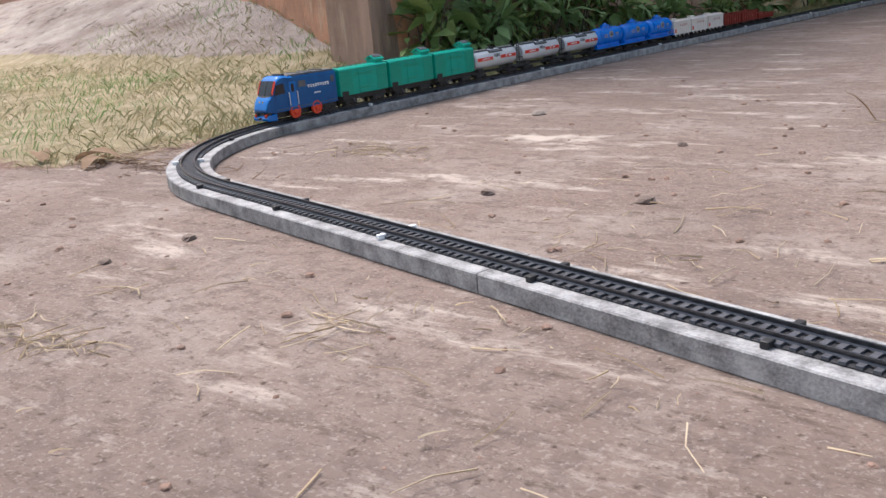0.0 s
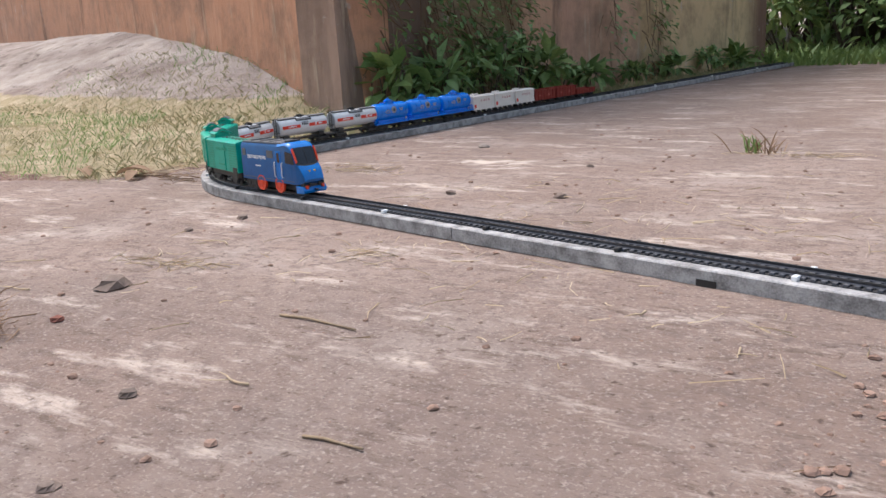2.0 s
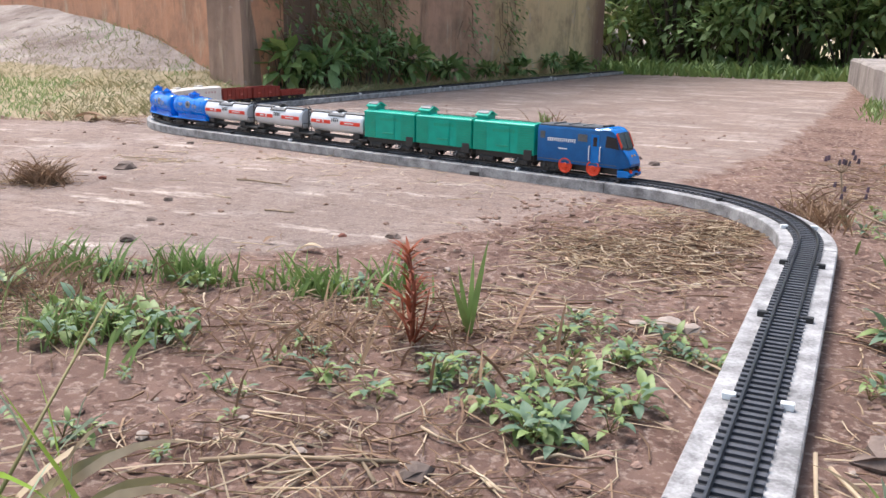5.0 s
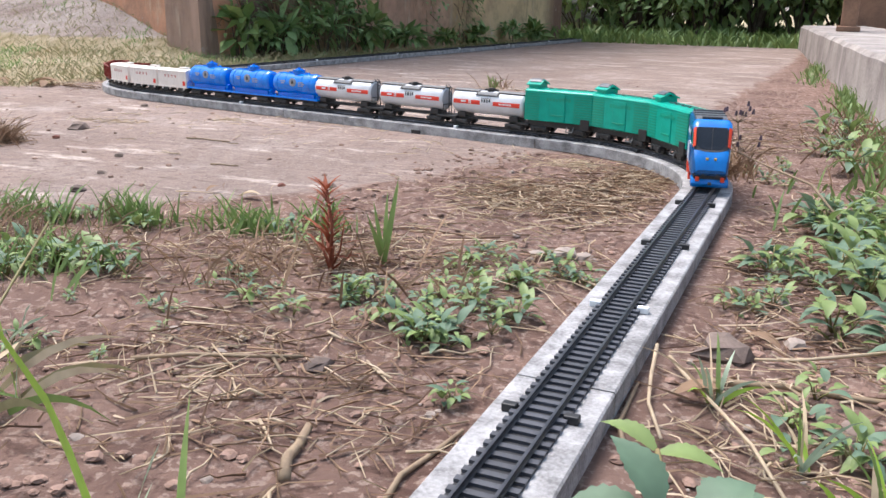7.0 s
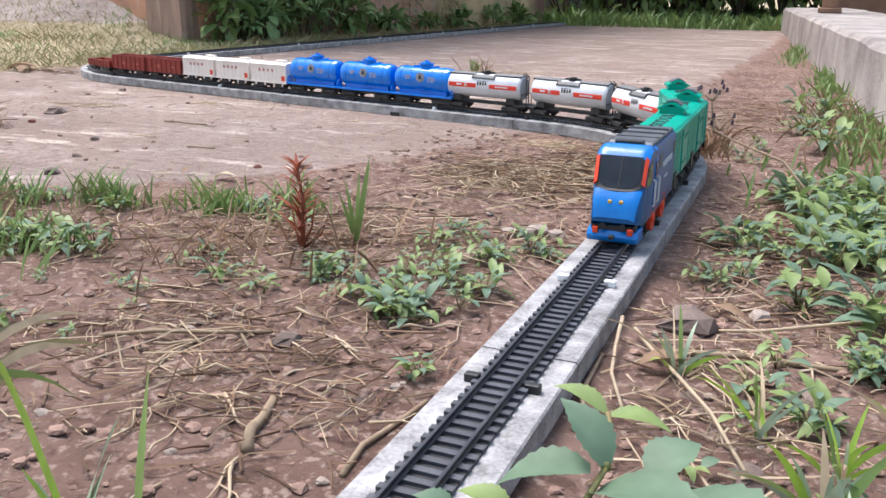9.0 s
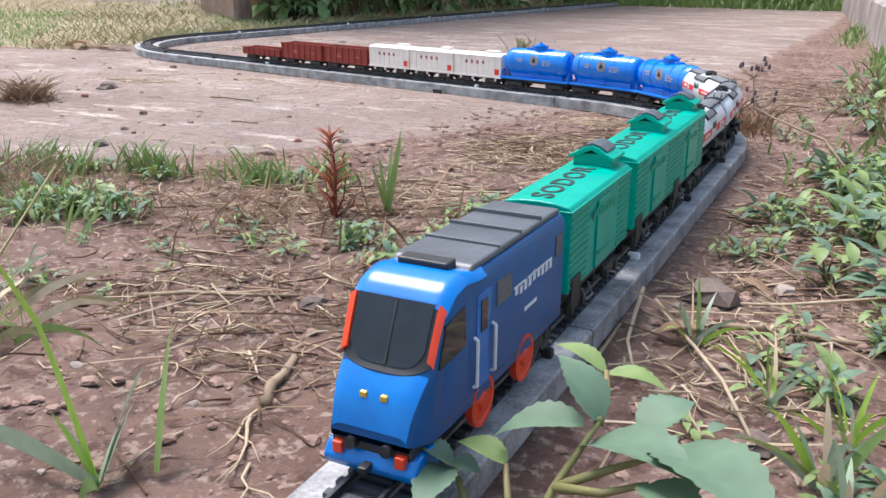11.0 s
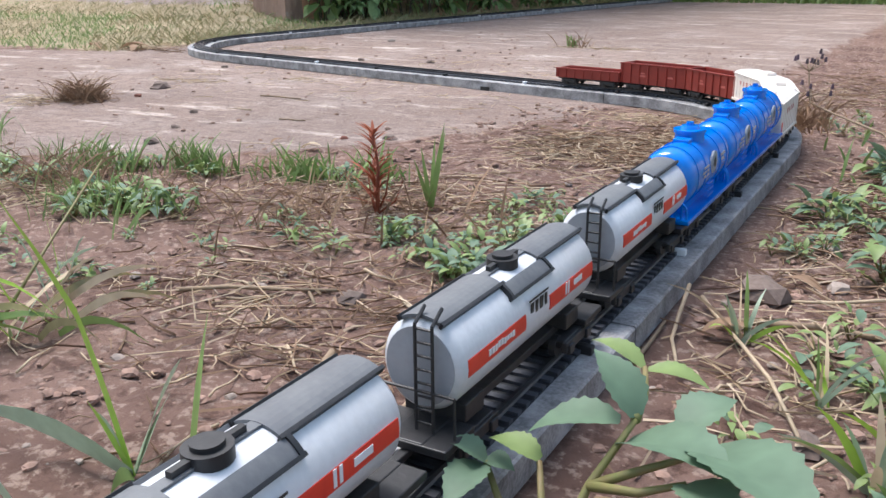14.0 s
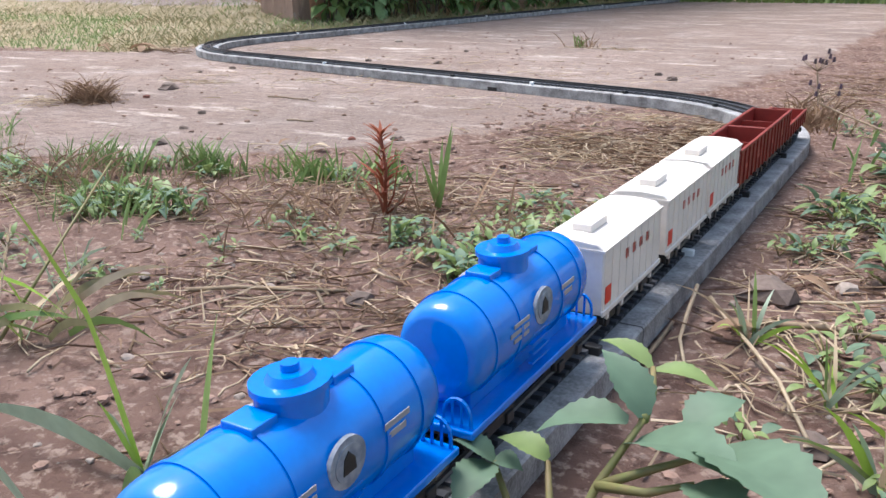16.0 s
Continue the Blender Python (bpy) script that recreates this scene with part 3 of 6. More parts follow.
def wheel_disc(bm, r=0.0088, w=0.0018, n=20):
    """One turned wheel: rim, dished face with spokes' hollows, hub."""
    prof = ((0.0, -w), (r * 0.2, -w * 1.5), (r * 0.32, -w * 1.4), (r * 0.4, -w * 0.5), (r * 0.78, -w * 0.5), (r * 0.84, -w), (r, -w), (r, w), (r * 0.84, w), (r * 0.78, w * 0.5), (r * 0.4, w * 0.5), (r * 0.32, w * 1.4), (r * 0.2, w * 1.5), (0.0, w))
    rings = []
    for q, y in prof[1:-1]:
        rings.append([bm.verts.new((q * math.cos(2 * math.pi * k / n), y * (1 if q > r * 0.45 or q < r * 0.35 or k % 4 else 1.6), q * math.sin(2 * math.pi * k / n))) for k in range(n)])
    for p, q in zip(rings[:-1], rings[1:]):
        for k in range(n):
            bm.faces.new((p[k], q[k], q[(k + 1) % n], p[(k + 1) % n]))
    bm.faces.new(rings[0])
    bm.faces.new(rings[-1])
    bmesh.ops.recalc_face_normals(bm, faces=bm.faces)


def stretched(t, sx, sy, sz):
    """Bring a vehicle's parts to its true length, width and height."""
    m = Matrix.Diagonal((sx, sy, sz, 1))
    for o in t.children_recursive:
        if o.name.startswith(("wheel", "roof_lettering")):
            if o.name.startswith("wheelset"):
                o.data.transform(Matrix.Diagonal((sx, 1, 1, 1)))
            else:
                o.location = (o.location.x * sx, o.location.y, o.location.z * (sz if o.name.startswith("roof") else 1))
        else:
            o.data.transform(m)
    return t


LOCO_TOP = ((-0.088, 0.0775), (0.030, 0.0790), (0.044, 0.0815), (0.054, 0.0795), (0.0610, 0.0735), (0.0665, 0.0620), (0.0720, 0.0490), (0.0765, 0.0445), (0.0815, 0.0385), (0.0850, 0.0310), (0.0872, 0.0235))
LOCO_HALF = ((-0.088, 0.0232), (0.046, 0.0232), (0.060, 0.0229), (0.072, 0.0222), (0.080, 0.0210), (0.0872, 0.0188))


def table_at(rows, x):
    return float(np.interp(x, [r[0] for r in rows], [r[1] for r in rows]))


def loco_skin(x, v, out=0.0):
    """A point on the upper shell at length x, v from -1 to 1 across it; out lifts it off the skin."""
    half, top, r = table_at(LOCO_HALF, x), table_at(LOCO_TOP, x), 0.0055
    y = v * half
    drop = max(0.0, abs(y) - half + r)
    z = top - r + math.sqrt(max(0.0, r * r - drop * drop))
    slope = (table_at(LOCO_TOP, x + 0.001) - table_at(LOCO_TOP, x - 0.001)) / 0.002
    n = Vector((-slope, 1.2 * math.copysign(drop / r, y), 1)).normalized()
    return Vector((x, y, z)) + n * out


def skin_panel(fn, nu, nv, out, thick=0.0009):
    """A closed thin panel that follows the shell; fn gives (x, v) for u and w from 0 to 1."""
    bm = bmesh.new()
    layers = []
    for o in (out - thick, out):
        layers.append([[bm.verts.new(loco_skin(*fn(i / nu, k / nv), o)) for k in range(nv + 1)] for i in range(nu + 1)])
    a, b2 = layers
    for i in range(nu):
        for k in range(nv):
            bm.faces.new((b2[i][k], b2[i + 1][k], b2[i + 1][k + 1], b2[i][k + 1]))
            bm.faces.new((a[i][k], a[i][k + 1], a[i + 1][k + 1], a[i + 1][k]))
    rim = [(i, 0) for i in range(nu)] + [(nu, k) for k in range(nv)] + [(i, nv) for i in range(nu, 0, -1)] + [(0, k) for k in range(nv, 0, -1)]
    for (i, k), (i2, k2) in zip(rim, rim[1:] + rim[:1]):
        bm.faces.new((a[i][k], a[i2][k2], b2[i2][k2], b2[i][k]))
    bmesh.ops.recalc_face_normals(bm, faces=bm.faces)
    return bm


def side_panel(outline, y, out=0.0006):
    """A flat plate on one flank; the outline is in x and z."""
    half = [table_at(LOCO_HALF, x) for x, _ in outline]
    bm = bmesh.new()
    rows = [[bm.verts.new((x, y * (h + o), z)) for (x, z), h in zip(outline, half)] for o in (-0.0006, out)]
    bm.faces.new(rows[0])
    bm.faces.new(rows[1])
    for k in range(len(outline)):
        q = (k + 1) % len(outline)
        bm.faces.new((rows[0][k], rows[0][q], rows[1][q], rows[1][k]))
    bmesh.ops.recalc_face_normals(bm, faces=bm.faces)
    return bm


def locomotive():
    t = thing("locomotive", "blue model electric locomotive with orange wheels and dark raked windscreen", "locomotive")
    # rounded shell: cross rows from the rear to the sloping nose
    bm = bmesh.new()
    rows = []
    xs = [-0.088, -0.087, 0.0, 0.030, 0.036, 0.040, 0.044, 0.049, 0.054, 0.058, 0.0610, 0.0637, 0.0665, 0.0692, 0.0720, 0.0765, 0.079, 0.0815, 0.0833, 0.0850, 0.0872]
    for x in xs:
        half, low = table_at(LOCO_HALF, x), 0.0165 + 0.004 * max(0, (x - 0.072) / 0.015)
        ring = [Vector((x, -half, low))] + [loco_skin(x, -1 + 2 * k / 20) for k in range(21)] + [Vector((x, half, low))]
        rows.append([bm.verts.new(p) for p in ring])
    for p, q in zip(rows[:-1], rows[1:]):
        n = len(p)
        for k in range(n):
            bm.faces.new((p[k], q[k], q[(k + 1) % n], p[(k + 1) % n]))
    bm.faces.new(rows[0])
    bm.faces.new(rows[-1])
    bmesh.ops.recalc_face_normals(bm, faces=bm.faces)
    part("body", bm, M["blue_dark"], t, "navy blue body with a sloping nose", smooth=True)
    part("cab_roof", skin_panel(lambda u, w: (0.022 + 0.0395 * u, -0.99 + 1.98 * w), 10, 16, 0.0010), M["blue_light"], t, "bright blue cab roof", smooth=True)
    part("windscreen", skin_panel(lambda u, w: (0.0608 + (0.0125 - 0.0040 * (2 * w - 1) ** 4) * u, -0.83 + 1.60 * w), 8, 14, 0.0012), M["glass"], t, "dark windscreen with a rounded lower edge", smooth=True)
    part("windscreen_frame", skin_panel(lambda u, w: (0.0604 + (0.0150 - 0.0042 * (2 * w - 1) ** 4) * u, -0.95 + 1.86 * w), 8, 14, 0.0007), M["black"], t, "black windscreen surround", smooth=True)
    part("windscreen_divider", skin_panel(lambda u, w: (0.0612 + 0.0120 * u, -0.03 + 0.06 * w), 4, 2, 0.0016), M["black"], t)
    part("nose", skin_panel(lambda u, w: (0.0762 - 0.003 * (2 * w - 1) ** 2 + (0.0108 + 0.003 * (2 * w - 1) ** 2) * u, -0.93 + 1.86 * w), 6, 12, 0.0009), M["blue_light"], t, "bright blue nose panel", smooth=True)
    for y in (-1, 1):
        part("marker_strip", skin_panel(lambda u, w: (0.0606 + 0.0100 * u, y * (0.85 + 0.12 * w)), 6, 3, 0.0022, 0.0018), M["orange"], t, "orange-red strip beside the windscreen", smooth=True)
        part("side_window", side_panel([(0.0430, 0.0500), (0.0680, 0.0480), (0.0625, 0.0660), (0.0450, 0.0690)], y), M["glass"], t, "dark cab side window")
        part("cab_door", side_panel([(0.0165, 0.0220), (0.0315, 0.0220), (0.0315, 0.0690), (0.0165, 0.0690)], y, 0.0004), M["blue_light"], t)
        part("door_window", side_panel([(0.0205, 0.0500), (0.0275, 0.0500), (0.0275, 0.0650), (0.0205, 0.0650)], y, 0.0009), M["glass"], t)
        part("side_grille", side_panel([(-0.0090, 0.0560), (0.0090, 0.0560), (0.0090, 0.0680), (-0.0090, 0.0680)], y), M["roof_grey"], t, "dark grey side grille")
        part("side_grille", side_panel([(-0.0830, 0.0560), (-0.0735, 0.0560), (-0.0735, 0.0680), (-0.0830, 0.0680)], y), M["roof_grey"], t)
        part("waist_line", side_panel([(-0.0870, 0.0205), (0.0640, 0.0205), (0.0640, 0.0215), (-0.0870, 0.0215)], y, 0.0005), M["roof_grey"], t)
        for x in (0.0140, 0.0345):
            hw = 0.0232
            rb = rod(bmesh.new(), [(x, y * (hw + 0.0002), 0.0500), (x, y * (hw + 0.0022), 0.0490), (x, y * (hw + 0.0022), 0.0265), (x, y * (hw + 0.0002), 0.0255)], 0.0009)
            part("handrail", rb, M["white"], t, "white handrail")
        rows2 = word_rows(-0.068, -0.0120, 0, 0.0052, 14 if y < 0 else 9, 0.45, 4) + [(-0.068, -0.032, 0.0048, 0.0010), (-0.028, -0.0130, 0.0048, 0.0010)]
        bars(t, rows2, y * 0.0232, 0.0520, M["white"], "side_lettering", "white lettering bars", y)
        bars(t, [(-0.046, -0.029, 0, 0.0020)], y * 0.0232, 0.0400, M["white"], "number_bars", "", y)
        lamp = loco_skin(0.0820, y * 0.24, 0.0)
        part("headlamp", box(lamp.x - 0.0016, lamp.x + 0.0018, lamp.y - 0.0017, lamp.y + 0.0017, lamp.z - 0.001, lamp.z + 0.0019, 0.0006), M["yellow"], t, "small amber headlamp")
        part("tail_lamp", box(0.0850, 0.0892, y * 0.0150 - 0.0024, y * 0.0150 + 0.0024, 0.0105, 0.0160, 0.0007), M["orange"], t, "red tail lamp")
        part("buffer", cyl((0.082, y * 0.0085, 0.0170), (0.0895, y * 0.0085, 0.0170), 0.0028, 14), M["black"], t)
        for x in (0.022, -0.032, -0.056, -0.074):
            wl2 = bmesh.new()
            big = x > -0.04
            wheel_disc(wl2, 0.0128 if big else 0.0095)
            wo = part("wheel", wl2, M["orange"] if big else M["black"], t, "orange wheel" if big else "")
            wo.location = (x, y * (0.0216 if big else 0.0180), 0.0128 if big else 0.0095)
            WHEELS.append((wo, 0.0128 if big else 0.0095))
    part("buffer_beam", box(0.0760, 0.0858, -0.0195, 0.0195, 0.0125, 0.0225, 0.0012), M["black"], t)
    part("cowcatcher", prism([(0.066, 0.0020), (0.0865, 0.0030), (0.0895, 0.0080), (0.0850, 0.0140), (0.066, 0.0150)], -0.0225, 0.0225, 0.0016), M["blue_light"], t, "blue skirt below the buffers")
    part("underframe", box(-0.084, 0.066, -0.0130, 0.0130, 0.0045, 0.0170, 0.001), M["black"], t)
    part("side_frame", box(-0.080, -0.048, -0.0195, 0.0195, 0.0060, 0.0165, 0.001), M["black"], t)
    part("roof", prism([(-0.0870, 0.0765), (0.0330, 0.0785), (0.0290, 0.0822), (-0.0870, 0.0802)], -0.0200, 0.0200, 0.0014), M["roof_grey"], t, "grey roof behind the cab")
    for x in (-0.058, -0.030, -0.002):
        part("roof_seam", box(x - 0.0007, x + 0.0007, -0.0198, 0.0198, 0.0800, 0.0828), M["walk_grey"], t)
    part("roof_trough", box(0.0305, 0.0400, -0.0125, 0.0125, 0.0795, 0.0846, 0.0009), M["black"], t, "black trough behind the cab roof")
    couplers(t, 0.089)
    return t


def brake_van():
    t = thing("brake_van", "emerald green plastic model brake van with raised rear lookout", "wagon", "green vans")
    hw = 0.0210
    sec = [(-hw, 0.0175), (hw, 0.0175), (hw, 0.0572), (hw * 0.90, 0.0590), (hw * 0.5, 0.0602), (0, 0.0606), (-hw * 0.5, 0.0602), (-hw * 0.90, 0.0590), (-hw, 0.0572)]
    part("body", lengthwise(sec, -0.0625, 0.0625, 0.0008), M["green"], t)
    eave = [(-hw - 0.0007, 0.0560), (hw + 0.0007, 0.0560), (hw + 0.0007, 0.0572), (-hw - 0.0007, 0.0572)]
    part("eave", lengthwise(eave, -0.0632, 0.0632, 0.0004), M["green"], t)
    for y in (-1, 1):
        for k in range(11):
            z = 0.0195 + k * 0.0033
            part("louvre", box(-0.0615, -0.034, min(y * hw, y * (hw + 0.0006)), max(y * hw, y * (hw + 0.0006)), z, z + 0.0014), M["green_shade"], t)
            part("louvre", box(0.030, 0.0615, min(y * hw, y * (hw + 0.0006)), max(y * hw, y * (hw + 0.0006)), z, z + 0.0014), M["green_shade"], t)
        part("side_door", box(-0.014, 0.014, min(y * hw, y * (hw + 0.0012)), max(y * hw, y * (hw + 0.0012)), 0.0185, 0.0535, 0.0005), M["green"], t)
        part("door_bar", box(-0.012, 0.012, min(y * hw, y * (hw + 0.0022)), max(y * hw, y * (hw + 0.0022)), 0.0255, 0.0275, 0.0003), M["green_shade"], t)
        bars(t, word_rows(-0.020, 0.026, 0, 0.0042, 8, 0.3, 3), y * (hw + 0.0012), 0.0455, M["green_shade"], "side_lettering", "", y)
        part("dark_grille", box(0.0430, 0.0590, min(y * hw, y * (hw + 0.0014)), max(y * hw, y * (hw + 0.0014)), 0.0105, 0.0245, 0.0005), M["black"], t, "black ladder grille")
        sb = rod(bmesh.new(), [(0.030, y * 0.019, 0.0125), (0.030, y * 0.0225, 0.0065), (0.018, y * 0.0225, 0.0065), (0.018, y * 0.019, 0.0125)], 0.0007)
        part("footstep", sb, M["walk_grey"], t)
    # rear lookout with its curved roof
    part("lookout", box(-0.061, -0.040, -0.0128, 0.0128, 0.0590, 0.0668, 0.0008), M["green"], t)
    arch = [(-0.0180, 0.0640), (-0.0180, 0.0655), (-0.0115, 0.0675), (-0.006, 0.0700), (0, 0.0712), (0.006, 0.0700), (0.0115, 0.0675), (0.0180, 0.0655), (0.0180, 0.0640), (0.0115, 0.0655), (0, 0.0690), (-0.0115, 0.0655)]
    arch = [(y * 0.84, z) for y, z in arch]
    part("lookout_roof", lengthwise(arch, -0.0640, -0.0370), M["green"], t)
    pad = [(y, z + 0.0004) for y, z in arch[2:7]] + [(y, z + 0.0012) for y, z in reversed(arch[2:7])]
    part("roof_pad", lengthwise(pad, -0.0610, -0.0400), M["roof_grey"], t, "grey pad on the lookout roof")
    text_mesh("SODOR", 0.0195, M["black"], t, Matrix.Translation((0.012, 0.0, 0.0607)) @ Matrix.Rotation(math.pi, 4, "Z"), "roof_lettering", "black roof lettering", 1.25, 0.0002)
    part("underframe", box(-0.060, 0.060, -0.0150, 0.0150, 0.0095, 0.0175, 0.0006), M["black"], t)
    for x in (-0.036, 0.036):
        bogie(t, x, 0.0105)
    couplers(t, 0.064)
    return t


def tank_wagon():
    t = thing("tank_wagon", "silver-white model tank wagon with red stripe and grey walkway", "wagon", "silver tank wagons")
    r, zc, hl = 0.0195, 0.0395, 0.0705
    bm = bmesh.new()
    prof = [(-hl, 0.0), (-hl, r * 0.82), (-hl + 0.0015, r * 0.93), (-hl + 0.004, r), (hl - 0.004, r), (hl - 0.0015, r * 0.93), (hl, r * 0.82), (hl, 0.0)]
    seg = 40
    rings = []
    for x, rr in prof[1:-1]:
        rings.append([bm.verts.new((x, rr * math.cos(2 * math.pi * k / seg), zc + rr * math.sin(2 * math.pi * k / seg))) for k in range(seg)])
    for p, q in zip(rings[:-1], rings[1:]):
        for k in range(seg):
            bm.faces.new((p[k], q[k], q[(k + 1) % seg], p[(k + 1) % seg]))
    bmesh.ops.recalc_face_normals(bm, faces=bm.faces)
    part("tank", bm, M["silver"], t, "silver-white tank", smooth=True)
    for sx in (-1, 1):
        em = cyl((sx * (hl - 0.0008), 0, zc), (sx * (hl + 0.0004), 0, zc), r * 0.83, 36)
        part("tank_end", em, M["tank_grey"], t, "pale grey flat tank end")

    def strip(a0, a1, x0, x1, rr, name, material, label="", n=8):
        b3 = bmesh.new()
        vs = []
        for k in range(n + 1):
            a = radians(a0 + (a1 - a0) * k / n)
            vs.append([b3.verts.new((x, q * math.cos(a), zc + q * math.sin(a))) for x in (x0, x1) for q in (r - 0.0003, rr)])
        for p, q in zip(vs[:-1], vs[1:]):
            for i, j in ((1, 3), (3, 2), (2, 0), (0, 1)):
                b3.faces.new((p[i], p[j], q[j], q[i]))
        b3.faces.new([vs[0][i] for i in (0, 1, 3, 2)])
        b3.faces.new([vs[-1][i] for i in (0, 2, 3, 1)])
        bmesh.ops.recalc_face_normals(b3, faces=b3.faces)
        return part(name, b3, material, t, label)
    for a0, a1 in ((62, 118),):
        strip(a0, a1, -hl + 0.001, -0.019, r + 0.0012, "walkway", M["walk_grey"], "grey top walkway")
        strip(a0, a1, 0.019, hl - 0.001, r + 0.0012, "walkway", M["walk_grey"], "grey top walkway")
        strip(40, 60, -0.021, 0.021, r + 0.0014, "walkway_side", M["walk_grey"])
        strip(120, 140, -0.021, 0.021, r + 0.0014, "walkway_side", M["walk_grey"])
        strip(84, 96, -0.019, 0.019, r + 0.0010, "walkway_bridge", M["walk_grey"])
    for a in (61, 119):
        strip(a - 2, a + 2, -hl, -0.018, r + 0.0022, "walkway_edge", M["black"], "", 2)
        strip(a - 2, a + 2, 0.018, hl, r + 0.0022, "walkway_edge", M["black"], "", 2)
    for a in (39, 141):
        strip(a - 2, a + 2, -0.022, 0.022, r + 0.0022, "walkway_edge", M["black"], "", 2)
    for x in (-0.0205, 0.0205):
        for a in (40, 120):
            strip(a, a + 20, x - 0.001, x + 0.001, r + 0.0022, "walkway_edge", M["black"], "", 4)
    hb = cyl((0, 0, zc + r - 0.001), (0, 0, zc + r + 0.0035), 0.0075, 20)
    add_cyl(hb, (0, 0, zc + r + 0.0035), (0, 0, zc + r + 0.005), 0.0050, 16)
    add_box(hb, -0.014, 0.014, -0.0012, 0.0012, zc + r + 0.001, zc + r + 0.003)
    part("hatch", hb, M["black"], t, "black filler hatch", smooth=True)
    for y in (-1, 1):
        for x0, x1 in ((0.014, hl - 0.005), (-hl + 0.005, -0.012)):
            a0, a1 = (-8, 12) if y > 0 else (168, 188)
            strip(a0, a1, x0, x1, r + 0.0004, "stripe", M["red"], "red stripe", 6)
        bars(t, word_rows(0.026, 0.050, 0, 0.0026, 9, 0.25, 5), y * (r + 0.0004), zc - 0.0006, M["white"], "stripe_lettering", "", y)
        for mark in ((-0.034, -0.0325, -0.001, 0.006), (-0.031, -0.0295, -0.001, 0.006), (-0.050, -0.040, 0.0005, 0.0028)):
            bars(t, [mark], y * (r + 0.0004), zc - 0.0006, M["white"], "stripe_mark", "", y)
        bars(t, [(-0.009, -0.0065, 0, 0.0055), (-0.0045, -0.001, 0, 0.0055), (0.001, 0.0035, 0, 0.0055), (0.0055, 0.0085, 0.001, 0.0045), (-0.010, 0.010, 0.0064, 0.0009)], y * (r * 0.985), zc + 0.0015, M["black"], "side_badge", "dark badge on the tank side", y)
    # ladder and rail on the leading end
    lad = bmesh.new()
    for y in (0.000, 0.008):
        rod(lad, [(hl + 0.0035, y, 0.0135), (hl + 0.0035, y, zc + r - 0.001), (hl - 0.004, y, zc + r + 0.004)], 0.0008)
    for k in range(8):
        z = 0.018 + k * 0.0055
        add_cyl(lad, (hl + 0.0035, 0.000, z), (hl + 0.0035, 0.008, z), 0.0006, 6)
    part("ladder", lad, M["black"], t, "black end ladder")
    rl = rod(bmesh.new(), [(hl + 0.0035, 0.018, 0.0130), (hl + 0.0035, 0.018, 0.031), (hl + 0.0035, -0.018, 0.031), (hl + 0.0035, -0.018, 0.0130)], 0.0007)
    part("end_rail", rl, M["black"], t, "black end railing")
    part("frame", box(-0.083, 0.083, -0.0085, 0.0085, 0.0105, 0.0145, 0.0006), M["black"], t)
    for sx in (-1, 1):
        part("end_platform", box(min(sx * 0.060, sx * 0.0835), max(sx * 0.060, sx * 0.0835), -0.0195, 0.0195, 0.0105, 0.0140, 0.0006), M["black"], t)
        part("saddle", box(sx * 0.052 - 0.008, sx * 0.052 + 0.008, -0.0150, 0.0150, 0.0135, 0.0215, 0.0006), M["black"], t)
        bogie(t, sx * 0.054, 0.0115)
    couplers(t, 0.0855)
    return t


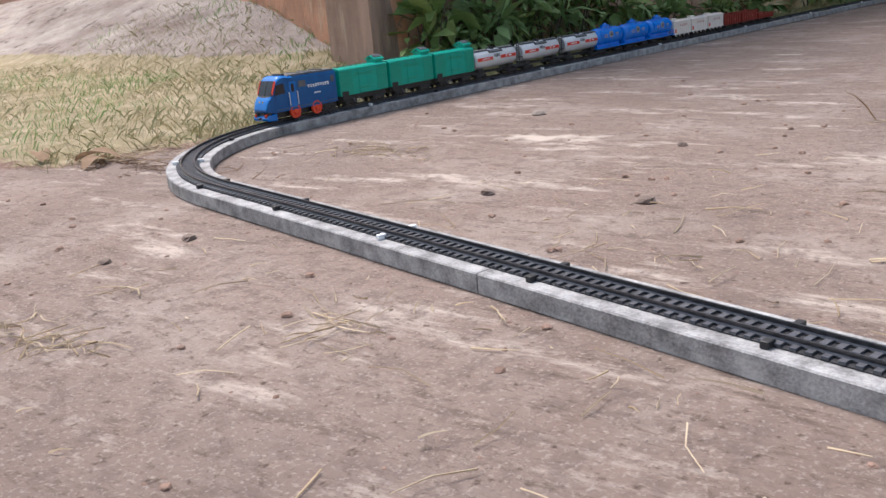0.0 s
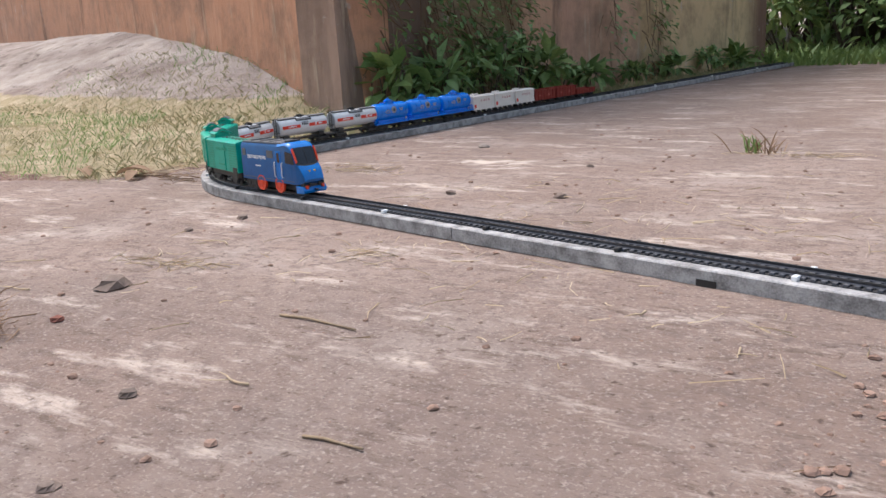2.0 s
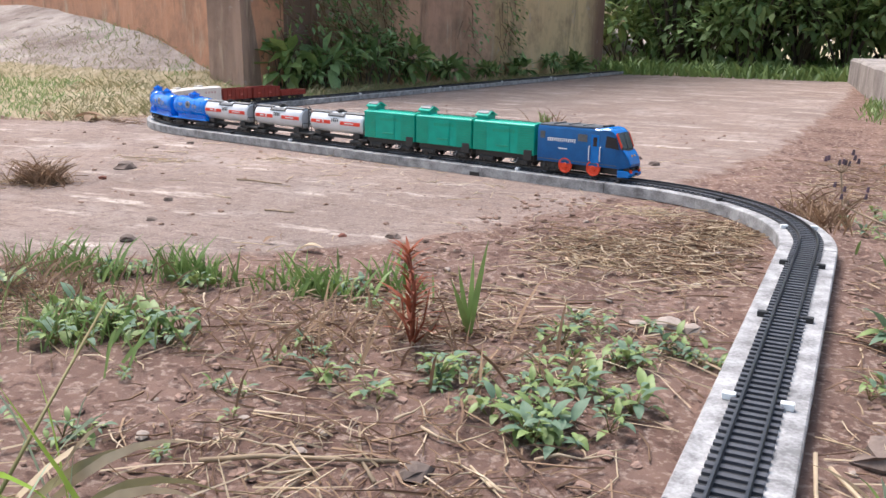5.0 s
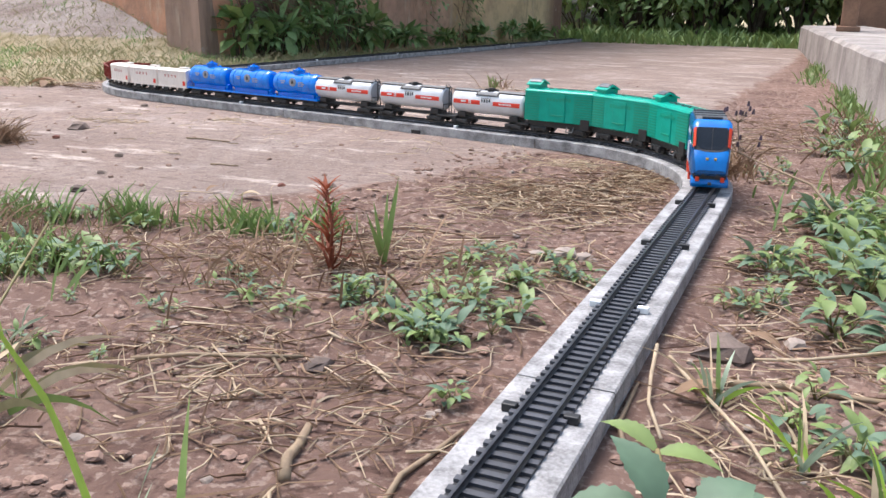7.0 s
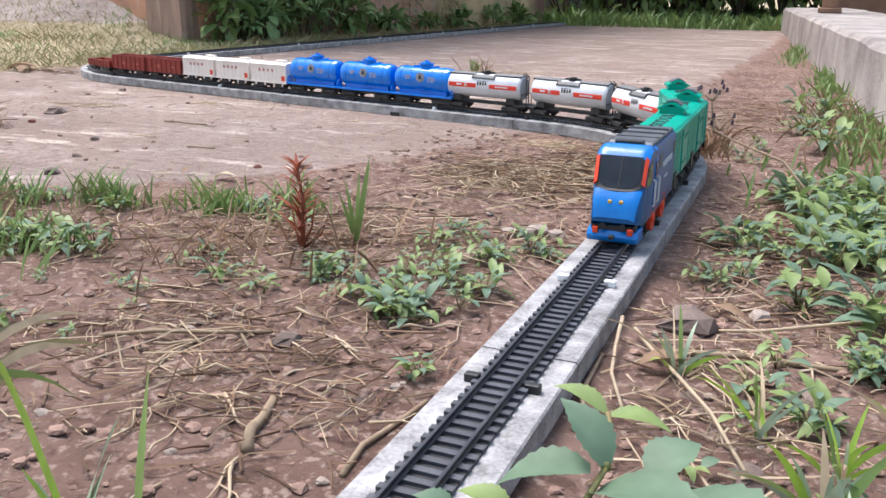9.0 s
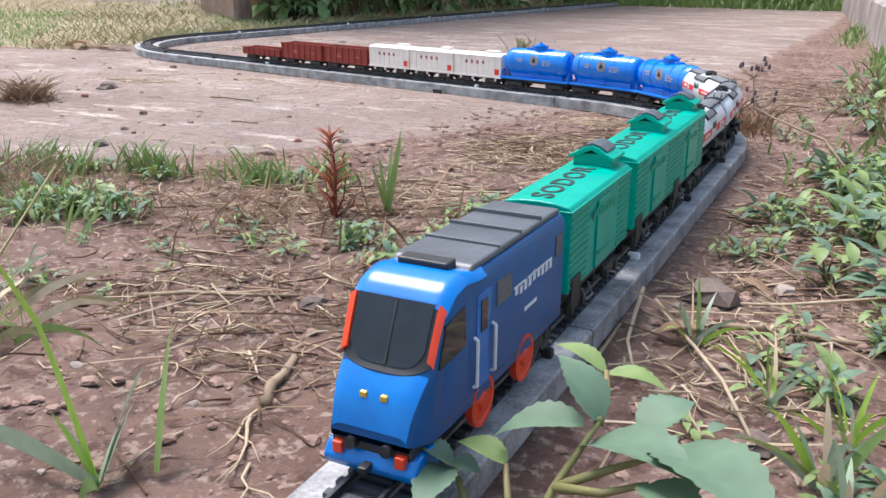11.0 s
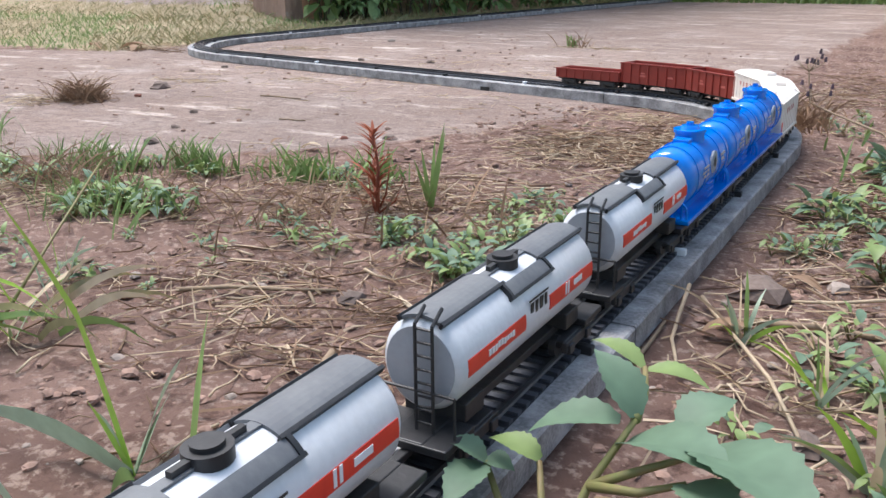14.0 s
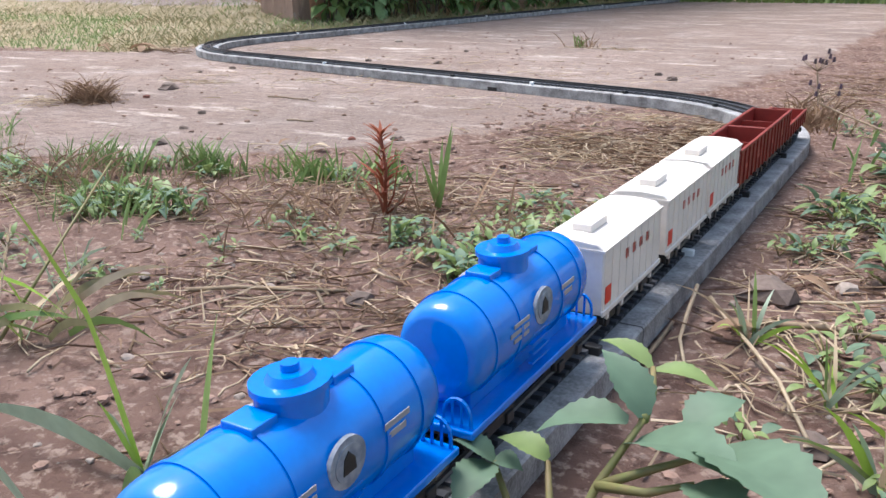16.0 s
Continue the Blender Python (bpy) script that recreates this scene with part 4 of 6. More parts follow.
def blue_tank_wagon():
    t = thing("blue_tank_wagon", "bright blue glossy plastic tank wagon with top dome", "wagon", "blue tank wagons")
    r, zc, hl = 0.0215, 0.0420, 0.0545
    bm = bmesh.new()
    seg = 40
    rings = []
    for x, rr in ((-hl, 0.70), (-hl + 0.0006, 0.80), (-hl + 0.0022, 0.89), (-hl + 0.0045, 0.95), (-hl + 0.0075, 0.985), (-hl + 0.011, 1), (hl - 0.011, 1), (hl - 0.0075, 0.985), (hl - 0.0045, 0.95), (hl - 0.0022, 0.89), (hl - 0.0006, 0.80), (hl, 0.70)):
        rings.append([bm.verts.new((x, r * rr * math.cos(2 * math.pi * k / seg), zc + r * rr * math.sin(2 * math.pi * k / seg))) for k in range(seg)])
    for p, q in zip(rings[:-1], rings[1:]):
        for k in range(seg):
            bm.faces.new((p[k], q[k], q[(k + 1) % seg], p[(k + 1) % seg]))
    bm.faces.new(rings[0])
    bm.faces.new(rings[-1])
    bmesh.ops.recalc_face_normals(bm, faces=bm.faces)
    part("tank", bm, M["tank_blue"], t, smooth=True)
    for x in (-0.040, -0.020, 0.020, 0.040):
        part("tank_band", cyl((x - 0.0009, 0, zc), (x + 0.0009, 0, zc), r + 0.0006, 40), M["tank_blue"], t, smooth=True)
    dm = cyl((0, 0, zc + r - 0.004), (0, 0, zc + r + 0.004), 0.0115, 24)
    add_cyl(dm, (0, 0, zc + r + 0.004), (0, 0, zc + r + 0.0062), 0.0128, 24)
    add_cyl(dm, (0, 0, zc + r + 0.0062), (0, 0, zc + r + 0.0088), 0.0080, 20, 0.0066)
    add_cyl(dm, (0, 0, zc + r + 0.0088), (0, 0, zc + r + 0.0112), 0.0030, 10)
    part("dome", dm, M["tank_blue"], t, "stepped blue dome", smooth=True)
    for x in (-0.017, 0.017):
        part("dome_step", box(x - 0.005, x + 0.005, -0.0065, 0.0065, zc + r - 0.003, zc + r + 0.0018, 0.0005), M["tank_blue"], t)
    part("deck", box(-0.061, 0.061, -0.0225, 0.0225, 0.0140, 0.0175, 0.0008), M["tank_blue"], t)
    part("saddle", box(-0.046, 0.046, -0.0120, 0.0120, 0.0170, 0.0260, 0.0008), M["tank_blue"], t)
    for sx in (-1, 1):
        for y in (-0.0135, 0.0135):
            hp = []
            for k in range(9):
                a = math.pi * k / 8
                hp.append((sx * 0.0585, y + 0.0065 * math.cos(a), 0.0215 + 0.0075 * math.sin(a)))
            hb = rod(bmesh.new(), [(sx * 0.0585, y + 0.0065, 0.0172), *hp, (sx * 0.0585, y - 0.0065, 0.0172)], 0.0009)
            rail = part("end_rail", hb, M["tank_blue"], t, "rounded blue end railing")
            for dy in (-0.0022, 0.0022):
                part("rail_bar", rod(bmesh.new(), [(sx * 0.0585, y + dy, 0.0172), (sx * 0.0585, y + dy, 0.0282)], 0.0007), M["tank_blue"], rail)
    for y in (-1, 1):
        a = radians(12)
        oy, oz = y * (r + 0.0002) * math.cos(a), zc + (r + 0.0002) * math.sin(a)
        em = cyl((0.0, oy - y * 0.0012, oz), (0.0, oy + y * 0.0006, oz), 0.0082, 28)
        add_cyl(em, (0.0, oy - y * 0.0012, oz), (0.0, oy + y * 0.0010, oz), 0.0060, 28)
        part("emblem", em, M["emblem"], t, "faded grey round emblem")
        part("emblem_mark", prism([(-0.0028, oz - 0.003), (0.0030, oz - 0.003), (0.0024, oz + 0.002), (0.0004, oz + 0.0042), (-0.0024, oz + 0.001)], min(oy + y * 0.0008, oy + y * 0.0014), max(oy + y * 0.0008, oy + y * 0.0014)), M["black"], t)
        rows = [(0.014 + 0.0, 0.027, 0.004, 0.0018), (0.014, 0.030, 0.0008, 0.0018), (0.014, 0.027, -0.0024, 0.0018)]
        bars(t, rows, y * (r + 0.0001), zc + 0.000, M["tank_grey"], "side_lettering", "pale lettering bars", y)
        bars(t, [(-0.031, -0.018, 0.004, 0.0022), (-0.029, -0.020, 0.0002, 0.0022)], y * (r + 0.0001), zc + 0.001, M["tank_grey"], "side_lettering", "", y)
        for k in range(4):
            part("ladder_rung", box(-0.0075, 0.0075, y * 0.0195 - 0.0012, y * 0.0195 + 0.0012, 0.0215 + 0.0045 * k, 0.0223 + 0.0045 * k), M["tank_blue"], t)
    part("underframe", box(-0.055, 0.055, -0.0110, 0.0110, 0.0085, 0.0140, 0.0006), M["black"], t)
    for x in (-0.036, 0.036):
        bogie(t, x, 0.0105)
    couplers(t, 0.0625)
    return t


def cream_wagon():
    t = thing("covered_wagon", "cream-white plastic covered wagon with pink faded marks", "wagon", "cream covered wagons")
    hw = 0.0200
    sec = [(-hw, 0.0125), (hw, 0.0125), (hw, 0.0480), (hw * 0.8, 0.0508), (0, 0.0520), (-hw * 0.8, 0.0508), (-hw, 0.0480)]
    part("body", lengthwise(sec, -0.0585, 0.0585, 0.0007), M["cream"], t)
    part("roof_hatch", box(0.012, 0.040, -0.0060, 0.0060, 0.0515, 0.0560, 0.0008), M["cream"], t)
    part("roof_edge", lengthwise([(-hw - 0.001, 0.0465), (hw + 0.001, 0.0465), (hw + 0.001, 0.0480), (-hw - 0.001, 0.0480)], -0.0592, 0.0592), M["cream"], t)
    for y in (-1, 1):
        for k in range(9):
            x = -0.056 + k * 0.014
            part("rib", box(x - 0.0009, x + 0.0009, min(y * hw, y * (hw + 0.0005)), max(y * hw, y * (hw + 0.0005)), 0.0130, 0.0465), M["cream"], t)
        part("sill", box(-0.0590, 0.0590, min(y * hw, y * (hw + 0.0014)), max(y * hw, y * (hw + 0.0014)), 0.0120, 0.0150, 0.0004), M["cream"], t)
        for x in (-0.030, -0.016, -0.002, 0.012):
            bars(t, [(x, x + 0.0055, 0, 0.0055)], y * (hw + 0.0002), 0.0340, M["pink"], "panel_mark", "faded red panel", y)
        bars(t, [(0.0435, 0.0535, 0, 0.0095)], y * (hw + 0.0002), 0.0175, M["red"], "side_mark", "red square mark", y)
        for x in (-0.042, -0.012, 0.018, 0.045):
            part("spring_hanger", box(x - 0.002, x + 0.002, y * 0.0185 - 0.0015, y * 0.0185 + 0.0015, 0.0070, 0.0125, 0.0004), M["cream"], t)
    part("underframe", box(-0.054, 0.054, -0.0130, 0.0130, 0.0085, 0.0125, 0.0006), M["black"], t)
    for x in (-0.034, 0.034):
        bogie(t, x, 0.0100)
    couplers(t, 0.0595)
    return t


def open_wagon(top, label):
    t = thing("open_wagon", label, "wagon", "red open wagons")
    hw, hl = 0.0205, 0.0665
    part("floor", box(-hl, hl, -hw, hw, 0.0115, 0.0140, 0.0005), M["maroon"], t)
    for y in (-1, 1):
        part("side", box(-hl, hl, min(y * hw, y * (hw - 0.0018)), max(y * hw, y * (hw - 0.0018)), 0.0135, top, 0.0004), M["maroon"], t)
        part("top_rail", box(-hl, hl, y * hw - 0.0014, y * hw + 0.0014, top - 0.0018, top + 0.0006, 0.0004), M["maroon"], t)
        for k in range(8):
            x = -hl + 0.004 + k * (2 * hl - 0.008) / 7
            part("rib", box(x - 0.0011, x + 0.0011, min(y * hw, y * (hw + 0.0014)), max(y * hw, y * (hw + 0.0014)), 0.0120, top), M["maroon"], t)
        if top > 0.03:
            bars(t, [(-0.026, -0.014, 0, 0.003), (-0.024, -0.016, 0.0045, 0.0022), (0.030, 0.040, 0.001, 0.003)], y * hw, 0.0230, M["pink"], "side_lettering", "", y)
    for sx in (-1, 1):
        part("end", box(min(sx * hl, sx * (hl - 0.0018)), max(sx * hl, sx * (hl - 0.0018)), -hw, hw, 0.0135, top, 0.0004), M["maroon"], t)
    part("divider", box(-0.001, 0.001, -hw + 0.002, hw - 0.002, 0.0135, top - 0.004), M["maroon"], t)
    part("underframe", box(-0.060, 0.060, -0.0130, 0.0130, 0.0080, 0.0115, 0.0006), M["black"], t)
    for x in (-0.040, 0.040):
        bogie(t, x, 0.0105)
    couplers(t, 0.0685)
    return t


WHEELS = []
TRAIN = []          # (thing, distance of its middle behind the train's front, half its wheelbase)
loco = locomotive()
TRAIN.append((loco, 0.090, 0.050))
back_at = 0.184
for maker, pitch, half, size in ((brake_van, 0.152, 0.038, (1.06, 1.05, 1.29)), (tank_wagon, 0.198, 0.058, (1.10, 1.02, 1.10)), (blue_tank_wagon, 0.156, 0.042, (1.19, 1.0, 1.09)), (cream_wagon, 0.124, 0.034, (0.93, 1.0, 1.09))):
    first = stretched(maker(), *size)
    # couplings close up ahead of the silver tanks and behind them
    back_at -= {tank_wagon: 0.008, blue_tank_wagon: 0.024}.get(maker, 0)
    for k in range(3):
        w = first if k == 0 else copy_thing(first, Matrix())
        TRAIN.append((w, back_at + pitch / 2, half))
        back_at += pitch
first = stretched(open_wagon(0.0430, "oxide-red plastic open wagon with ribbed sides"), 1.0, 1.0, 1.06)
for k in range(3):
    w = first if k == 0 else (copy_thing(first, Matrix()) if k == 1 else stretched(open_wagon(0.0270, "low oxide-red plastic open wagon at the train's end"), 1.0, 1.0, 1.06))
    TRAIN.append((w, back_at + 0.074, 0.040))
    back_at += 0.148


# ---- plants, straw and stones ----
def add_leaf(V, F, base, tip, width, sag=0.15, fold=0.25, n=4, up=(0, 0, 1)):
    """A pointed leaf from base to tip: n cross rows of three points, folded along its rib."""
    base, tip = Vector(base), Vector(tip)
    d = tip - base
    side = d.cross(Vector(up))
    side = side.normalized() if side.length > 1e-6 else Vector((1, 0, 0))
    nrm = side.cross(d).normalized()
    k0 = len(V)
    L = d.length
    for i in range(n + 1):
        u = i / n
        w = width / 2 * math.sin(math.pi * (0.06 + 0.94 * u) ** 0.8) if i < n else 0.0002
        c = base + d * u + nrm * (sag * L * (4 * u * (1 - u)) * 0.5)
        w *= 1 - (0.13 * (i % 2) if n > 6 else 0)
        V += [c - side * w + nrm * fold * w, c, c + side * w + nrm * fold * w]
    for i in range(n):
        a = k0 + 3 * i
        F += [(a, a + 1, a + 4, a + 3), (a + 1, a + 2, a + 5, a + 4)]


def add_blade(V, F, pts, width):
    """A grass blade: a tapering, slightly folded ribbon through pts."""
    pts = [Vector(p) for p in pts]
    k0 = len(V)
    n = len(pts)
    for i, p in enumerate(pts):
        d = (pts[min(i + 1, n - 1)] - pts[max(i - 1, 0)]).normalized()
        side = d.cross(Vector((0.3, 0.9, 0.1))).normalized()
        w = width / 2 * (1 - (i / (n - 1)) ** 2.2) * (0.75 + 0.5 * min(1, i / (n - 1) * 3)) + 0.0001
        V += [p - side * w, p + Vector((0, 0, -0.15 * w)), p + side * w]
    for i in range(n - 1):
        a = k0 + 3 * i
        F += [(a, a + 1, a + 4, a + 3), (a + 1, a + 2, a + 5, a + 4)]


def add_stalk(V, F, pts, r0, r1, seg=4):
    pts = [Vector(p) for p in pts]
    k0 = len(V)
    n = len(pts)
    for i, p in enumerate(pts):
        d = (pts[min(i + 1, n - 1)] - pts[max(i - 1, 0)]).normalized()
        a = d.cross(Vector((0.37, 0.2, 0.9)))
        a = a.normalized() if a.length > 1e-4 else Vector((1, 0, 0))
        b2 = d.cross(a)
        r = r0 + (r1 - r0) * i / (n - 1)
        V += [p + a * r * math.cos(2 * math.pi * k / seg) + b2 * r * math.sin(2 * math.pi * k / seg) for k in range(seg)]
    for i in range(n - 1):
        for k in range(seg):
            a0, b0 = k0 + i * seg + k, k0 + i * seg + (k + 1) % seg
            F.append((a0, b0, b0 + seg, a0 + seg))
    F += [tuple(range(k0, k0 + seg))[::-1], tuple(range(k0 + (n - 1) * seg, k0 + n * seg))]


def bend(base, tip, sag=0.2, n=5):
    """Points of a curve from base to tip that arches upwards first."""
    b0, t0 = Vector(base), Vector(tip)
    mid = (b0 + t0) / 2 + Vector((0, 0, sag * (t0 - b0).length))
    return [b0 * (1 - u) ** 2 + mid * 2 * u * (1 - u) + t0 * u * u for u in (i / n for i in range(n + 1))]


def leaf_part(name, args, material, parent, label="", smooth=True, **kw):
    V, F = [], []
    add_leaf(V, F, *args, **kw)
    ob = new(name, mesh_of(name, V, F, material, smooth))
    ob.parent = parent
    if label:
        tagged(ob, label)
    return ob


def stalk_part(name, pts, r0, r1, material, parent, seg=6):
    V, F = [], []
    add_stalk(V, F, pts, r0, r1, seg)
    ob = new(name, mesh_of(name, V, F, material, True))
    ob.parent = parent
    return ob


def blade_part(name, pts, width, material, parent, label=""):
    V, F = [], []
    add_blade(V, F, pts, width)
    ob = new(name, mesh_of(name, V, F, material, True))
    ob.parent = parent
    if label:
        tagged(ob, label)
    return ob


def foreground_plant():
    t = thing("broadleaf_plant", "young broadleaf plant with pale bluish-green leaves beside the track", "plant")
    leaves = [
        (0.097, -0.341, 0.057, 0.144, -0.385, 0.060, 0.031, 0), (0.068, -0.341, 0.052, 0.116, -0.365, 0.061, 0.026, 0),
        (0.065, -0.338, 0.059, 0.029, -0.345, 0.048, 0.020, 0), (0.07, -0.335, 0.061, 0.047, -0.321, 0.079, 0.017, 0),
        (0.087, -0.332, 0.058, 0.103, -0.312, 0.066, 0.019, 0), (0.062, -0.301, 0.066, 0.037, -0.295, 0.071, 0.011, 1),
        (0.064, -0.301, 0.065, 0.090, -0.297, 0.060, 0.012, 1), (0.013, -0.35, 0.033, -0.004, -0.354, 0.040, 0.013, 0),
        (0.012, -0.351, 0.032, 0.010, -0.379, 0.026, 0.016, 0), (0.013, -0.35, 0.033, 0.025, -0.347, 0.030, 0.012, 0),
        (0.036, -0.348, 0.039, 0.012, -0.345, 0.041, 0.013, 1), (0.096, -0.357, 0.052, 0.117, -0.378, 0.050, 0.020, 0)]
    for *p, w, bright in leaves:
        leaf_part("leaf", (p[:3], p[3:], w * 1.2), M["weed"] if bright else M["weed_pale"], t, "fresh green leaf" if bright else "", n=16, sag=0.22, fold=0.3)
    base, fork = (0.048, -0.375, 0.0), (0.060, -0.357, 0.040)
    for pts in ([base, (0.054, -0.368, 0.02), fork, (0.066, -0.345, 0.052), (0.070, -0.335, 0.060)], [fork, (0.078, -0.347, 0.047), (0.097, -0.341, 0.056)],
                [base, (0.043, -0.36, 0.022), (0.036, -0.348, 0.039)], [(0.070, -0.335, 0.060), (0.068, -0.317, 0.063), (0.063, -0.301, 0.066)], [(0.045, -0.37, 0.005), (0.024, -0.357, 0.018), (0.013, -0.35, 0.033)],
                [fork, (0.08, -0.36, 0.045), (0.096, -0.357, 0.052)]):
        stalk_part("stem", pts, 0.0022, 0.0012, M["stem"], t, 8)


def foreground_grass():
    t = thing("grass_clump", "green grass clump with one tall arching blade on bare earth", "grass")
    b0 = (-0.150, -0.394, 0.0)
    blade_part("blade", [b0, (-0.163, -0.390, 0.024), (-0.185, -0.380, 0.045), (-0.209, -0.369, 0.062), (-0.240, -0.365, 0.090), (-0.272, -0.363, 0.118)], 0.0115, M["grass_bright"], t, "tall bright green blade")
    for tip, w, sag, m in (((-0.262, -0.403, 0.012), 0.013, 0.16, "blade_pale"), ((-0.171, -0.338, 0.034), 0.012, 0.15, "blade_pale"), ((-0.156, -0.361, 0.028), 0.010, 0.1, "blade_pale"),
                           ((-0.184, -0.388, 0.028), 0.009, 0.1, "grass_bright"), ((-0.205, -0.37, 0.008), 0.010, 0.2, "blade_pale"), ((-0.120, -0.43, 0.02), 0.006, 0.2, "grass")):
        blade_part("blade", bend(b0, tip, sag), w, M[m], t)
    t = thing("upright_grass", "single upright green grass blade", "grass")
    blade_part("blade", bend((-0.134, -0.373, 0), (-0.157, -0.330, 0.060), 0.12), 0.0095, M["grass"], t)
    t = thing("grass_clump", "mixed green and withered grass clump", "grass")
    for k in range(24):
        a = k * 2.4
        b0 = (-0.345 + 0.02 * math.cos(a * 3), -0.300 + 0.02 * math.sin(a * 3), 0)
        blade_part("blade", bend(b0, (b0[0] + 0.085 * math.cos(a), b0[1] + 0.075 * math.sin(a), 0.012 + 0.05 * ((k * 7) % 5) / 5), 0.3), 0.005, M[("grass", "straw", "grass_bright", "grass_dry", "blade_pale")[k % 5]], t)
    t = thing("seed_stalk", "dry pale grass seed stalk", "grass")
    stalk_part("stem", [(-0.235, -0.415, 0), (-0.262, -0.388, 0.045), (-0.307, -0.339, 0.088)], 0.0009, 0.0005, M["dry_stem"], t)
    for k in range(12):
        u = 0.45 + 0.045 * k
        p = Vector((-0.262, -0.388, 0.045)).lerp(Vector((-0.307, -0.339, 0.088)), (u - 0.45) / 0.55)
        leaf_part("seed", (p, p + Vector((0.003 * (-1) ** k, -0.001, 0.006)), 0.0022), M["straw"], t, n=2)
    t = thing("grass_stalk", "dark thin leaning grass stalk", "grass")
    stalk_part("stem", [(-0.357, -0.328, 0), (-0.372, -0.27, 0.04), (-0.391, -0.196, 0.09)], 0.0014, 0.0007, M["stem"], t)
    t = thing("broad_grass_leaf", "broad arching grass leaf near the ground", "grass")
    blade_part("blade", bend((-0.160, -0.443, 0), (-0.225, -0.432, 0.010), 0.25), 0.011, M["blade_pale"], t)
    for k, (x, y) in enumerate(((0.150, -0.240), (0.158, -0.195), (0.165, -0.265), (0.118, -0.165), (0.195, -0.150), (0.175, -0.335), (0.062, -0.100))):
        t = thing("grass_clump", "thin green grass clump with dry stalks on bare earth", "grass", "grass beside the track")
        rng = random.Random(k)
        for i in range(12):
            a, h = rng.random() * 6.28, 0.010 + 0.032 * rng.random()
            blade_part("blade", bend((x + 0.008 * rng.random(), y + 0.008 * rng.random(), gz_at(x, y)), (x + 0.045 * rng.random() * math.cos(a), y + 0.045 * rng.random() * math.sin(a), h), 0.25), (0.0028 if y < -0.22 else 0.0012) + 0.0020 * rng.random(), M[rng.choice(("grass", "grass_bright", "blade_pale", "straw"))], t)


def red_plant():
    t = thing("withered_plant", "rust-red withered upright weed with sparse leaves", "plant")
    b0 = Vector((-0.290, 0.022, 0))
    top = b0 + Vector((-0.008, 0.010, 0.082))
    stalk_part("stem", [b0, b0 + Vector((0.002, 0.002, 0.05)), top], 0.0022, 0.0009, M["rust_plant"], t)
    rng = random.Random(5)
    for i in range(60):
        u = 0.15 + 0.85 * rng.random()
        p = b0.lerp(top, u)
        a = rng.random() * 6.28
        leaf_part("leaf", (p, p + Vector((math.cos(a) * 0.028, math.sin(a) * 0.024, 0.006 + 0.016 * rng.random())) * (1.35 - 0.7 * u), 0.0035), M["rust_plant"], t, n=3)
    for dx, dy, h in ((0.016, 0.0, 0.055), (-0.014, 0.008, 0.045), (0.012, -0.012, 0.035), (0.024, 0.01, 0.04)):
        stalk_part("side_stem", [b0 + Vector((0, 0, 0.006)), b0 + Vector((dx * 0.7, dy * 0.7, h * 0.5)), b0 + Vector((dx, dy, h))], 0.0013, 0.0005, M["rust_plant"], t)
    t = thing("grass_clump", "upright fresh green grass shoot", "grass")
    for k in range(7):
        a = k * 0.9
        blade_part("blade", bend((-0.262, 0.075, 0), (-0.262 + 0.016 * math.cos(a), 0.075 + 0.016 * math.sin(a), 0.088 - 0.009 * k), 0.08), 0.006, M["grass"], t)


def dried_flower():
    t = thing("flower_stalk", "dry bent flower stalk with faded purple buds", "plant")
    stalk_part("stem", [(0.155, 0.40, 0), (0.105, 0.47, 0.042), (0.045, 0.53, 0.052), (0.012, 0.56, 0.060), (0.008, 0.565, 0.085), (0.004, 0.57, 0.108)], 0.0017, 0.0010, M["dry_stem"], t)
    rng = random.Random(8)
    for i in range(14):
        p0 = Vector((0.006, 0.567, 0.098)) if i < 9 else Vector((0.02, 0.553, 0.062))
        a = rng.random() * 6.28
        r = 0.010 + 0.014 * rng.random()
        p1 = p0 + Vector((math.cos(a) * r, math.sin(a) * r * 0.5, 0.006 + 0.016 * rng.random()))
        stalk_part("flower_stem", [p0, (p0 + p1) / 2 + Vector((0, 0, -0.001)), p1], 0.0005, 0.0004, M["dry_stem"], t, 4)
        part("bud", cyl(p1, p1 + Vector((0.0005, 0, 0.0062)), 0.0022, 7, 0.0013), M["purple"], t)


def weed_kinds():
    """Low broadleaf weeds: stems and single leaves."""
    out = []
    for kind in range(4):
        rng = random.Random(40 + kind)
        t = thing("weed", "low broadleaf weed with mixed green leaves on bare earth", "weed", "weeds on the ground")
        n = (13, 18, 11, 22)[kind]
        for i in range(n):
            a = i * 2.399 + rng.random() * 0.5
            r0, r = 0.004 + 0.016 * rng.random(), 0.010 + 0.022 * rng.random() ** 1.5
            z = 0.008 + 0.026 * rng.random() * (1 - 0.5 * r / 0.04)
            p = Vector((r0 * math.cos(a) + 0.012 * (rng.random() - 0.5), r0 * math.sin(a) + 0.012 * (rng.random() - 0.5), z))
            a += rng.gauss(0, 0.7)
            tip = p + Vector((r * math.cos(a), r * math.sin(a), r * rng.gauss(0.05, 0.45)))
            leaf_part("leaf", (p, tip, r * (0.42 + 0.2 * rng.random())), M["weed"] if rng.random() < 0.62 else M["weed_pale"], t, n=4, sag=0.25, fold=0.25)
            if i % 3 == 0:
                stalk_part("stem", [(0, 0, -0.003), p * 0.6, p], 0.0011, 0.0007, M["stem"], t, 4)
        out.append(t)
    return out


